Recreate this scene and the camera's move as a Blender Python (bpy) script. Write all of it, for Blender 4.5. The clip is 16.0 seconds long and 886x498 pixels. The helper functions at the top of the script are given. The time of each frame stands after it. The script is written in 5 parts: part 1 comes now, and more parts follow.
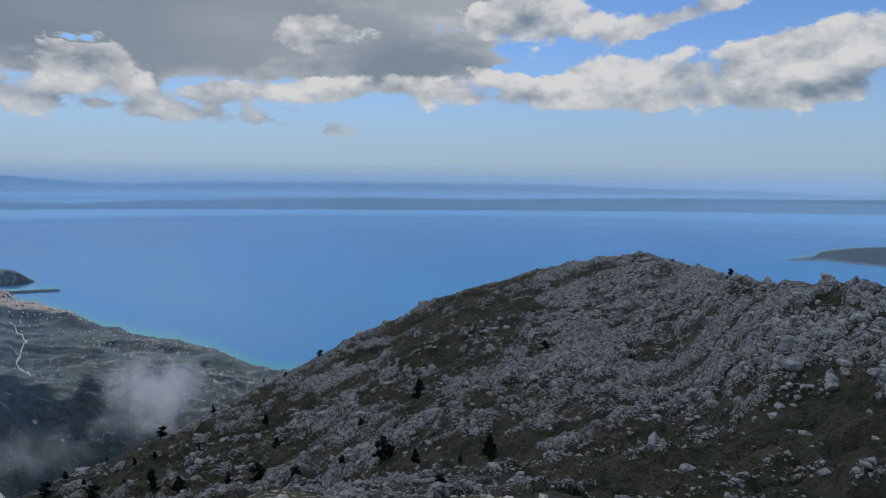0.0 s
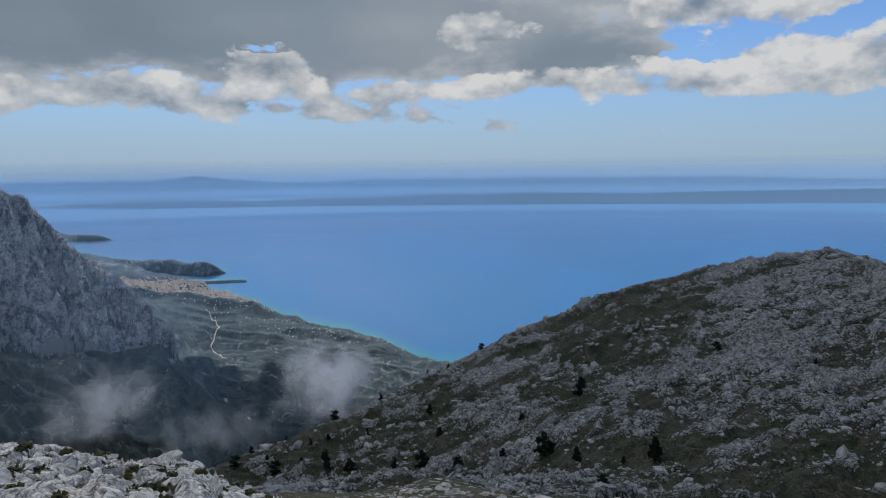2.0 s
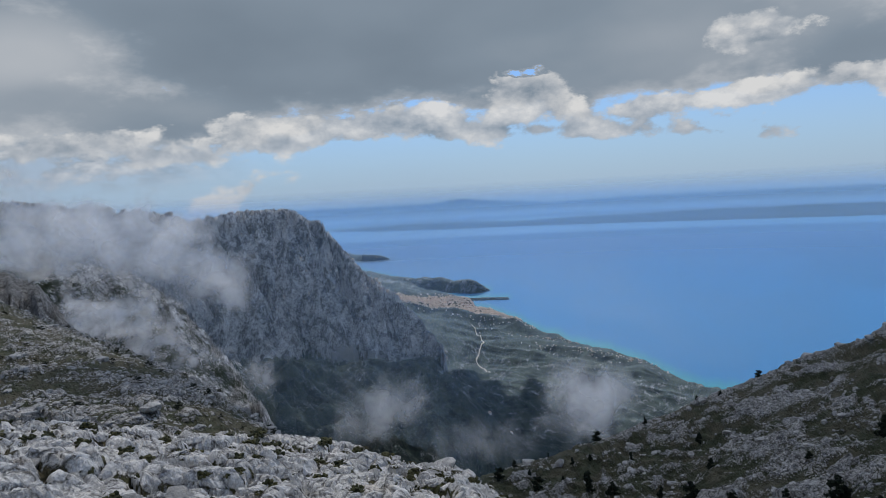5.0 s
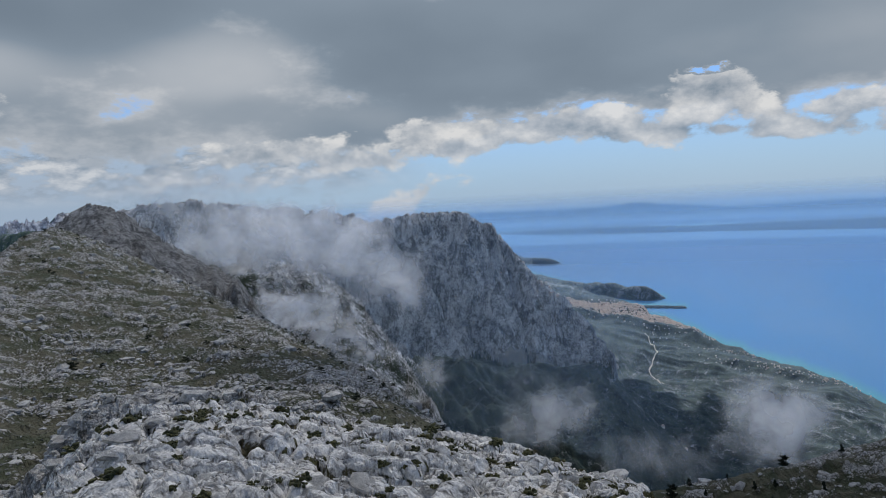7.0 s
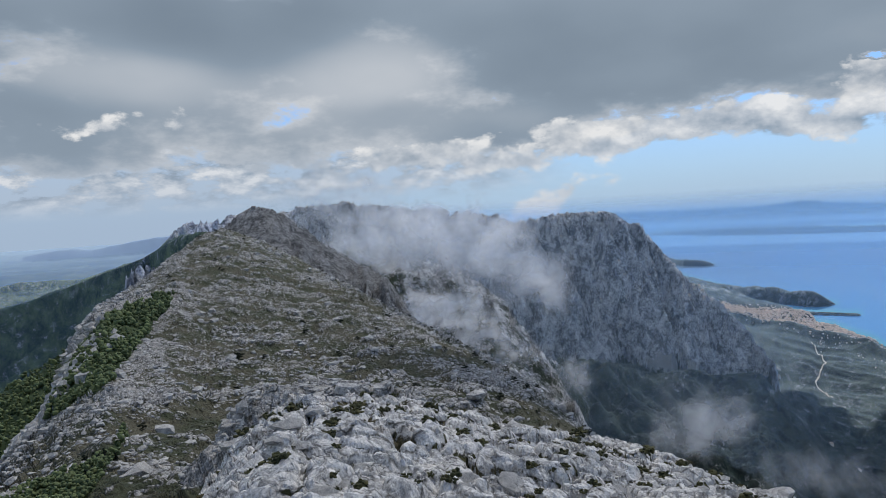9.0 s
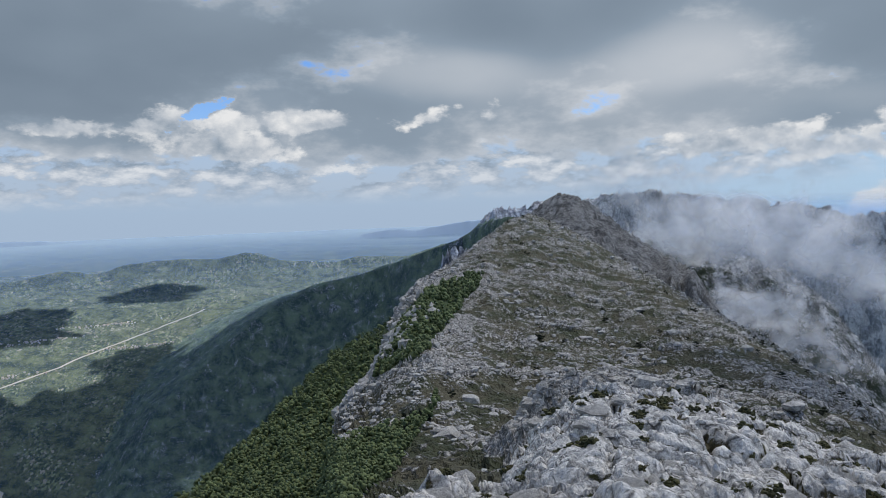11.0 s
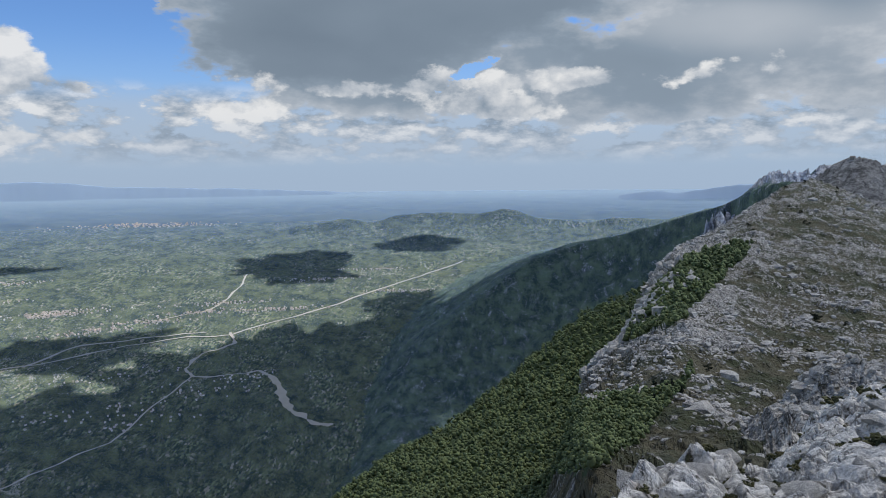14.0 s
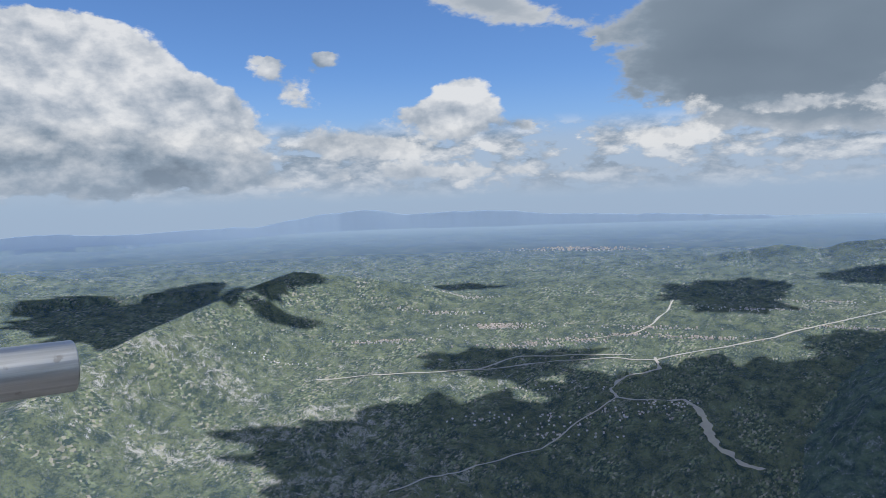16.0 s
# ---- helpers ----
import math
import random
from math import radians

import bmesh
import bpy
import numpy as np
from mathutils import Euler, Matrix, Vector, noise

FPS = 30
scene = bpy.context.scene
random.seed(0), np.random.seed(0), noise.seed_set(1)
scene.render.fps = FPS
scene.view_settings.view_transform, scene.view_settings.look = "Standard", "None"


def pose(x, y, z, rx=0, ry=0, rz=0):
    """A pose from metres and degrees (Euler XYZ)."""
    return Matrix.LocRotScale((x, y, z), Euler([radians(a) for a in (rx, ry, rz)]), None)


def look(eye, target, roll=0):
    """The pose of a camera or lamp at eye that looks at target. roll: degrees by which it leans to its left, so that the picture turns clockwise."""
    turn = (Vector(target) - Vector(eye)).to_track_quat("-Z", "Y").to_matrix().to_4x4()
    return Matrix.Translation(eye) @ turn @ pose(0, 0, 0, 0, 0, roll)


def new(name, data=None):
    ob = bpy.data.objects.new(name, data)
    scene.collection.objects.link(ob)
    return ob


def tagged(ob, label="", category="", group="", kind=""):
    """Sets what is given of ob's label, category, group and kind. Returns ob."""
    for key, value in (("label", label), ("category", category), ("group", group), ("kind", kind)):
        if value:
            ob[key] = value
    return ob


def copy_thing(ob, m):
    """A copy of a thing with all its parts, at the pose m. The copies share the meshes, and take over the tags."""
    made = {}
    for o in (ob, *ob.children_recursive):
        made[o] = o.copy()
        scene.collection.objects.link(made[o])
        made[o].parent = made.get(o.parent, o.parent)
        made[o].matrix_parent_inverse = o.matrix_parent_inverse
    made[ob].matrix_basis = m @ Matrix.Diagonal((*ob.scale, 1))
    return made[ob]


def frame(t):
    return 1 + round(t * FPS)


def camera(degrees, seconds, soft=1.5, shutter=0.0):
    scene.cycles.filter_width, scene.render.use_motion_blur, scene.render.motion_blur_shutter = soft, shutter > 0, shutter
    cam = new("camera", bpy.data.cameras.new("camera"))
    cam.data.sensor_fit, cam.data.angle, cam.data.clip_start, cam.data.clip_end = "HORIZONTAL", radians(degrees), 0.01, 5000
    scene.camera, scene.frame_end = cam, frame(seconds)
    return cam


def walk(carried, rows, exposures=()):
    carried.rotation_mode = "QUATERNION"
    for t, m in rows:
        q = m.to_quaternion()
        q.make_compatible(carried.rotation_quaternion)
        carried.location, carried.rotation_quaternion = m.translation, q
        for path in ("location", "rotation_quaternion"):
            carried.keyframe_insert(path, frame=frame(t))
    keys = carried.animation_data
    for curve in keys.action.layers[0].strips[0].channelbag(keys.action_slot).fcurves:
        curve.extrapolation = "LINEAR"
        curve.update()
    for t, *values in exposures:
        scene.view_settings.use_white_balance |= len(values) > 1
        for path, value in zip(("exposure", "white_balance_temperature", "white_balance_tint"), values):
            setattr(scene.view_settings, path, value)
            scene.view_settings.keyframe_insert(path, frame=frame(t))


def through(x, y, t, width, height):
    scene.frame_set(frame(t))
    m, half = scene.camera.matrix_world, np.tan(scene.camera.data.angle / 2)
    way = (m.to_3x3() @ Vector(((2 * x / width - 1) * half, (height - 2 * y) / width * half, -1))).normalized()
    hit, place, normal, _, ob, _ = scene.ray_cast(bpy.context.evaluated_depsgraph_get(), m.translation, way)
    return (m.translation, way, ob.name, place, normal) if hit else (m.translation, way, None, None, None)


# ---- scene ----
# Mountain summit over sea and inland valley. The eye stands at the origin; metres.
# Land is placed to fit the camera's view at guessed distances: kept up to 1.2 km ("true" below), farther off shrunk by
# a logarithm, so that 60 km of sea and plain fit into the lens's reach, on the same lines of sight.
from collections import defaultdict

cam = camera(63.5, 16.0, soft=0.8)
PATH = [
    (0.0, pose(0.000, 0.000, 0.000, 83.60, -0.70, -0.00)),
    (0.5, pose(-0.019, -0.001, 0.000, 83.20, -0.60, 3.10)),
    (1, pose(-0.038, -0.002, 0.000, 83.07, -0.14, 6.26)),
    (1.5, pose(-0.057, -0.005, 0.000, 83.11, 0.38, 9.38)),
    (2, pose(-0.077, -0.009, 0.000, 83.19, 0.62, 12.76)),
    (2.5, pose(-0.097, -0.014, 0.000, 83.28, 0.54, 16.17)),
    (3, pose(-0.121, -0.022, 0.000, 83.48, 0.78, 20.26)),
    (3.5, pose(-0.144, -0.031, 0.000, 83.75, 1.46, 24.28)),
    (4, pose(-0.163, -0.040, 0.000, 84.20, 2.34, 27.81)),
    (4.2, pose(-0.170, -0.044, 0.000, 84.46, 2.64, 29.14)),
    (6.3, pose(-0.228, -0.084, 0.000, 86.06, 2.80, 40.58)),
    (6.5, pose(-0.236, -0.091, 0.000, 86.15, 2.84, 42.36)),
    (7, pose(-0.255, -0.111, 0.000, 86.26, 2.87, 46.87)),
    (7.5, pose(-0.269, -0.126, 0.000, 86.41, 3.21, 50.26)),
    (8, pose(-0.279, -0.138, 0.000, 86.59, 3.26, 52.77)),
    (8.2, pose(-0.282, -0.143, 0.000, 86.65, 3.34, 53.67)),
    (10.3, pose(-0.333, -0.244, 0.000, 87.12, 2.29, 72.30)),
    (10.5, pose(-0.339, -0.261, 0.000, 87.09, 2.13, 75.31)),
    (11, pose(-0.347, -0.304, 0.000, 87.04, 2.06, 82.37)),
    (11.5, pose(-0.350, -0.348, 0.000, 87.11, 2.13, 89.61)),
    (12, pose(-0.348, -0.387, 0.000, 86.98, 2.42, 96.00)),
    (12.5, pose(-0.343, -0.417, 0.000, 86.35, 2.50, 101.10)),
    (13, pose(-0.340, -0.434, 0.000, 85.39, 1.99, 103.97)),
    (13.5, pose(-0.339, -0.436, 0.000, 84.91, 1.23, 104.24)),
    (14, pose(-0.341, -0.427, 0.000, 84.24, 0.53, 102.71)),
    (14.5, pose(-0.341, -0.428, 0.000, 84.12, -0.11, 102.85)),
    (15, pose(-0.328, -0.472, 0.000, 85.37, -0.11, 110.44)),
    (15.5, pose(-0.292, -0.543, 0.000, 86.28, 0.99, 123.44)),
    (16, pose(-0.243, -0.602, 0.000, 86.88, 1.72, 135.94)),
]
walk(cam, PATH, exposures=((0.0, -0.28, 6500, 10), (2.0, -0.30, 6500, 10), (3.0, -0.18, 6500, 10), (4.0, -0.22, 6500, 10), (6.5, -0.22, 6500, 10), (7.5, -0.10, 6480, 10), (10.5, 0.04, 6450, 10), (13.0, 0.04, 6400, 10), (14.5, -0.02, 6420, 10), (15.0, 0.14, 6420, 10), (16.0, -0.06, 6330, 10)))

# ---- light ----
SUN_AZ, SUN_EL = 32.0, 58.0          # azimuths run to the left of the first view


def heading(az, el=0.0):
    a, e = radians(az), radians(el)
    return Vector((-math.sin(a) * math.cos(e), math.cos(a) * math.cos(e), math.sin(e)))


SUN_WAY = heading(SUN_AZ, SUN_EL)
sun_data = bpy.data.lights.new("sun", "SUN")
sun_data.energy, sun_data.angle, sun_data.color = 4.2, radians(0.6), (1.0, 0.96, 0.91)
sun = new("sun", sun_data)
sun.matrix_world = look(SUN_WAY * 3000, (0, 0, 0))

world = bpy.data.worlds.new("sky")
scene.world = world
world.use_nodes = True


class Nodes:
    """Small helper to write node trees in lines of code."""

    def __init__(self, tree):
        self.tree = tree
        tree.nodes.clear()

    def add(self, kind, ins=None, **props):
        n = self.tree.nodes.new(kind)
        for key, value in props.items():
            setattr(n, key, value)
        for key, value in (ins or {}).items():
            s = n.inputs[key]
            if isinstance(value, bpy.types.NodeSocket):
                self.tree.links.new(value, s)
            else:
                s.default_value = value
        return n

    def math(self, op, a, b=0.0, clamp=False):
        return self.add("ShaderNodeMath", {0: a, 1: b}, operation=op, use_clamp=clamp).outputs[0]

    def noise(self, vec, scale, detail=4.0, rough=0.5, warp=0.0):
        return self.add("ShaderNodeTexNoise", {"Vector": vec, "Scale": scale, "Detail": detail, "Roughness": rough, "Distortion": warp}).outputs[0]

    def span(self, value, a, b, c=0.0, d=1.0, smooth=True):
        return self.add("ShaderNodeMapRange", {0: value, 1: a, 2: b, 3: c, 4: d}, interpolation_type="SMOOTHSTEP" if smooth else "LINEAR").outputs[0]

    def mix(self, fac, a, b):
        n = self.add("ShaderNodeMix", data_type="RGBA")
        for i, value in ((0, fac), (6, a), (7, b)):
            if isinstance(value, bpy.types.NodeSocket):
                self.tree.links.new(value, n.inputs[i])
            else:
                n.inputs[i].default_value = (*value, 1.0) if isinstance(value, tuple) and len(value) == 3 else value
        return n.outputs[2]


w = Nodes(world.node_tree)
ray = w.add("ShaderNodeTexCoord").outputs["Generated"]
sky = w.add("ShaderNodeTexSky", sky_type="NISHITA", sun_disc=False, sun_elevation=radians(SUN_EL),
            sun_rotation=radians(-SUN_AZ), altitude=1500, air_density=1.0, dust_density=1.2, ozone_density=2.0)
xyz = w.add("ShaderNodeSeparateXYZ", {0: ray})
up = xyz.outputs[2]
# blue air, paler towards the horizon
air = w.add("ShaderNodeVectorMath", {0: sky.outputs[0], 1: (0.080, 0.106, 0.140)}, operation="MULTIPLY").outputs[0]
air = w.mix(w.span(up, -0.02, 0.20, 0.85, 0.0), air, (0.38, 0.52, 0.70))
# azimuth and elevation of the way of sight, in degrees
az_node = w.math("MULTIPLY", w.math("ARCTAN2", w.math("MULTIPLY", xyz.outputs[0], -1.0), xyz.outputs[1]), 57.2958)
az_node = w.math("SUBTRACT", w.math("MODULO", w.math("ADD", az_node, 460.0), 360.0), 100.0)
el_node = w.math("MULTIPLY", w.math("ARCSINE", up), 57.2958)
air = w.mix(w.math("MULTIPLY", w.span(az_node, 55.0, 75.0, 0.0, 0.75), w.span(el_node, 0.0, 7.0, 1.0, 0.0)), air, (0.36, 0.45, 0.58))
# banks of cloud by sector: azimuth, elevation, half width, half height, turn, tone
DECK_SEAWARD = ((19, 10.6, 19, 4.6, 0, 0.40), (2.5, 8.2, 11, 2.2, 0, 0.34), (38, 12.5, 22, 5.0, 0, 0.27), (0, 13.0, 9, 2.6, 0, 0.55))
DECK_RIDGE = ((74, 13.8, 13, 3.6, 0, 0.28), (64, 11.0, 8, 3.6, 0, 0.62), (62, 8.2, 7, 1.0, 0, 0.40), (47, 11.2, 10, 4.4, 8, 0.25), (71, 6.4, 19, 1.3, 0, 0.44), (75, 4.8, 11, 0.8, 0, 0.36), (56, 6.8, 11, 1.8, 0, 0.46), (56, 16.5, 14, 3.2, 0, 0.36))
DECK_INLAND = ((107, 13.2, 18, 4.6, 0, 0.22), (112, 10.3, 10.5, 3.8, 0, 0.20), (80, 11.0, 9, 2.8, 0, 0.62), (88, 16.0, 14, 2.2, 0, 0.30), (90, 6.3, 11, 1.2, 0, 0.38), (108.5, 6.0, 6.5, 1.3, 0, 0.40), (84, 8.2, 11, 1.2, 0, 0.42), (95, 9.4, 9, 1.4, 0, 0.34), (131, 15.4, 6.5, 1.2, 15, 0.55))
DECK_OVERHEAD = ((70, 46, 62, 24, 0, 0.44), (-60, 40, 50, 20, 0, 0.55), (190, 40, 45, 22, 0, 0.60))
HEAPS_SEAWARD = ((-27, 8.0, 7.0, 2.2, -8, 0.74), (-27, 5.9, 6.0, 0.7, -4, 0.42), (-13.7, 7.0, 7.8, 1.3, 0, 0.74), (-13.3, 5.7, 7.4, 0.3, 0, 0.5), (-16.2, 11.0, 3.6, 0.7, -15, 0.66), (-6.5, 11.3, 4.6, 1.7, 0, 0.70),
                 (12.3, 5.8, 8.6, 0.45, -3, 0.72), (26.0, 6.9, 3.2, 2.0, 0, 0.70), (28.5, 4.6, 8.5, 0.35, 4, 0.34), (9.5, 10.3, 2.6, 1.3, 0, 0.56))
HEAPS_GORGE = ((35, 5.7, 4.0, 0.9, 0, 0.62), (44.5, 4.9, 4.4, 1.1, 0, 0.66), (54.3, 3.8, 3.6, 0.7, 0, 0.58), (50.6, -0.2, 3.0, 0.9, -14, 0.92), (48.3, 0.9, 1.2, 0.6, -30, 0.92), (60, 4.5, 5.0, 0.8, -8, 0.62), (17.4, 5.1, 3.6, 0.4, -8, 0.62))
HEAPS_INLAND = ((92, 7.4, 7.0, 0.5, 0, 0.56), (109.3, 6.9, 3.6, 0.5, 0, 0.52), (99, 5.4, 2.6, 0.7, 0, 0.56), (119.4, 5.1, 1.9, 0.6, 0, 0.88), (115.7, 4.9, 1.4, 0.6, 0, 0.90))
HEAPS_NORTH = ((164.5, 9.4, 8.4, 5.4, 0, 0.72), (155.0, 7.2, 6.0, 3.4, 20, 0.72), (157.5, 3.6, 7.6, 1.5, 0, 0.16), (166, 4.2, 8.6, 1.8, 0, 0.30), (134, 8.0, 2.4, 2.3, 0, 0.76), (137.4, 7.4, 2.8, 1.0, 0, 0.62), (129.6, 6.6, 2.8, 0.6, 0, 0.54), (142.4, 5.2, 4.4, 0.8, 0, 0.62), (136, 3.0, 6.0, 0.4, 0, 0.64), (149.3, 12.2, 0.6, 1.6, -30, 0.44), (145, 11.8, 0.7, 0.5, -30, 0.5))
GAPS = ((25.8, 8.9, 0.6, 0.2, 0, 0), (-7.0, 7.7, 1.2, 0.4, 0, 0), (101, 7.9, 2.0, 0.3, -28, 0), (127.5, 9.8, 3.4, 3.2, 0, 0), (146, 14.5, 8.0, 2.4, 0, 0))


def banks(masses, sharp):
    """Depth inside the joined banks in degrees, and their tone, both flowing into one another."""
    total, tones = 0.0, 0.0
    for az, el, wide, tall, turn, tone in masses:
        way = w.add("ShaderNodeCombineXYZ", {0: az_node, 1: el_node, 2: total}).outputs[0]
        m = w.add("ShaderNodeMapping", {"Vector": way, "Location": (az, el, 0), "Rotation": (0, 0, radians(turn)), "Scale": (wide, tall, 1e9)}, vector_type="TEXTURE").outputs[0]
        r = w.add("ShaderNodeVectorMath", {0: m}, operation="LENGTH").outputs["Value"]
        size = min(wide, tall * 1.6)
        g = w.math("POWER", sharp, w.add("ShaderNodeMath", {0: r, 1: -size, 2: size}, operation="MULTIPLY_ADD").outputs[0])
        total = w.math("ADD", total, g)
        tones = w.add("ShaderNodeMath", {0: g, 1: tone, 2: tones}, operation="MULTIPLY_ADD").outputs[0]
    total = w.math("MAXIMUM", total, 1e-6)
    return w.math("LOGARITHM", total, sharp), w.math("DIVIDE", tones, total)


ray_flat = w.add("ShaderNodeMapping", {"Vector": ray, "Scale": (1.0, 1.0, 2.2)}).outputs[0]


def underside(lift):
    """Flat layer of cloud met by the way of sight: drawn out towards the horizon."""
    over = w.math("ADD", w.math("MAXIMUM", up, -0.05), 0.32 + lift)
    p = w.add("ShaderNodeCombineXYZ", {0: w.math("DIVIDE", xyz.outputs[0], over), 1: w.math("DIVIDE", xyz.outputs[1], over), 2: 0.0}).outputs[0]
    return w.math("ADD", w.math("MULTIPLY", w.noise(p, 1.1, 4.0, 0.52), 0.60), w.math("MULTIPLY", w.noise(ray_flat, 7.0, 5.0, 0.55), 0.40))


def billows(lift, scale=9.0):
    """Cauliflower heaps along the way of sight, at a point lifted a little."""
    q = w.add("ShaderNodeMapping", {"Vector": ray, "Location": (0.31, 0.17, lift * 1.5), "Scale": (1.0, 1.0, 1.5)}).outputs[0]
    bent = w.add("ShaderNodeVectorMath", {0: q, 1: w.add("ShaderNodeVectorMath", {0: w.add("ShaderNodeTexNoise", {"Vector": q, "Scale": scale * 1.3, "Detail": 3.0, "Roughness": 0.6}).outputs[1], 1: (0.9 / scale,) * 3}, operation="MULTIPLY").outputs[0]}, operation="ADD").outputs[0]
    puff = w.add("ShaderNodeTexVoronoi", {"Vector": bent, "Scale": scale, "Detail": 2.0, "Roughness": 0.5}, feature="F1", normalize=True).outputs["Distance"]
    return w.math("ADD", w.math("MULTIPLY", w.math("SUBTRACT", 1.0, puff), 0.55), w.math("MULTIPLY", w.noise(q, scale * 1.5, 6.0, 0.60), 0.45))


def shaded(value):
    """From the dark underside of cloud to its sunlit top."""
    n = w.add("ShaderNodeValToRGB", {0: value})
    n.color_ramp.elements[0].position, n.color_ramp.elements[0].color = 0.10, (0.150, 0.197, 0.255, 1)
    n.color_ramp.elements[1].position, n.color_ramp.elements[1].color = 0.95, (0.80, 0.80, 0.795, 1)
    n.color_ramp.elements.new(0.36).color = (0.252, 0.314, 0.385, 1)
    n.color_ramp.elements.new(0.62).color = (0.47, 0.51, 0.56, 1)
    return n.outputs[0]


gap, _ = banks(GAPS, 3.0)
fine = w.math("SUBTRACT", w.noise(ray_flat, 14.0, 6.0, 0.62), 0.5)
edge = w.math("ADD", gap, w.math("MULTIPLY", fine, 6.0))
# far fair-weather heaps low over the land
def far_heaps(lift):
    q = w.add("ShaderNodeMapping", {"Vector": ray, "Location": (0.37, 0.11, -lift), "Scale": (1.0, 1.0, 2.4)}).outputs[0]
    return w.noise(q, 17.0, 6.0, 0.58)


h0 = far_heaps(0.0)
far_light = w.math("ADD", 0.54, w.math("ADD", w.math("MULTIPLY", w.math("SUBTRACT", h0, far_heaps(0.03)), 2.4), w.math("MULTIPLY", fine, 0.3)))
far_at = w.math("MULTIPLY", w.math("MULTIPLY", w.span(az_node, 46.0, 60.0), w.span(el_node, 5.0, 7.5, 1.0, 0.0)), w.span(el_node, 0.6, 2.6))
far_cover = w.math("MULTIPLY", w.span(h0, 0.41, 0.52), far_at)
hazy = w.span(el_node, 1.0, 6.0, 0.62, 0.0)
pale = (0.42, 0.50, 0.61)
seen = w.mix(w.math("MULTIPLY", far_cover, 0.9), w.mix(w.math("MULTIPLY", far_at, 0.6), air, (0.43, 0.50, 0.60)), w.mix(hazy, shaded(far_light), pale))
# the grey deck
u0 = underside(0.0)
deep, tone = banks(DECK_SEAWARD + DECK_RIDGE + DECK_INLAND + DECK_OVERHEAD, 2.2)
deep = w.math("ADD", w.math("ADD", deep, w.math("MULTIPLY", w.math("SUBTRACT", u0, 0.5), 10.0)), w.math("MULTIPLY", fine, 4.0))
deep = w.math("SUBTRACT", deep, w.span(edge, -0.8, 1.2, 0.0, 7.5))
light = w.math("ADD", tone, w.math("ADD", w.math("MULTIPLY", w.math("SUBTRACT", u0, 0.5), -0.75), w.math("MULTIPLY", fine, 0.16)))
light = w.math("ADD", light, w.span(deep, 0.0, 2.4, 0.22, 0.0))
seen = w.mix(w.span(deep, -0.1, 0.9), seen, w.mix(hazy, shaded(light), pale))
# white heaps before it
b0 = billows(0.0)
deep, tone = banks(HEAPS_SEAWARD + HEAPS_GORGE + HEAPS_INLAND + HEAPS_NORTH, 5.0)
deep = w.math("ADD", w.math("ADD", deep, w.math("MULTIPLY", w.math("SUBTRACT", b0, 0.56), 9.0)), w.math("MULTIPLY", fine, 3.0))
deep = w.math("SUBTRACT", deep, w.span(edge, -0.6, 0.8, 0.0, 2.5))
light = w.math("ADD", tone, w.math("ADD", w.math("MULTIPLY", w.math("SUBTRACT", b0, billows(0.022)), 2.1), w.math("MULTIPLY", w.math("SUBTRACT", b0, 0.56), 0.9)))
light = w.math("ADD", light, w.math("ADD", w.span(deep, 0.0, 1.2, 0.06, 0.0), w.math("MULTIPLY", fine, 0.5)))
seen = w.mix(w.span(deep, -0.1, 0.6, 0.0, 0.95), seen, w.mix(w.math("MULTIPLY", hazy, 0.6), shaded(light), pale))
w.add("ShaderNodeOutputWorld", {0: w.add("ShaderNodeBackground", {0: seen, 1: 1.0}).outputs[0]})

scene.cycles.transparent_max_bounces = 24


# ---- materials ----
def material(name):
    m = bpy.data.materials.new(name)
    m.use_nodes = True
    return m, Nodes(m.node_tree)


def finish(n, colour, rough=0.9, bump=None, strength=0.5, distance=0.3, metal=0.0, spec=0.25):
    ins = {"Base Color": colour, "Roughness": rough, "Metallic": metal, "Specular IOR Level": spec}
    if bump is not None:
        ins["Normal"] = n.add("ShaderNodeBump", {"Height": bump, "Strength": strength, "Distance": distance}).outputs[0]
    s = n.add("ShaderNodeBsdfPrincipled", ins)
    n.add("ShaderNodeOutputMaterial", {0: s.outputs[0]})


def place(n):
    return n.add("ShaderNodeTexCoord").outputs["Object"]


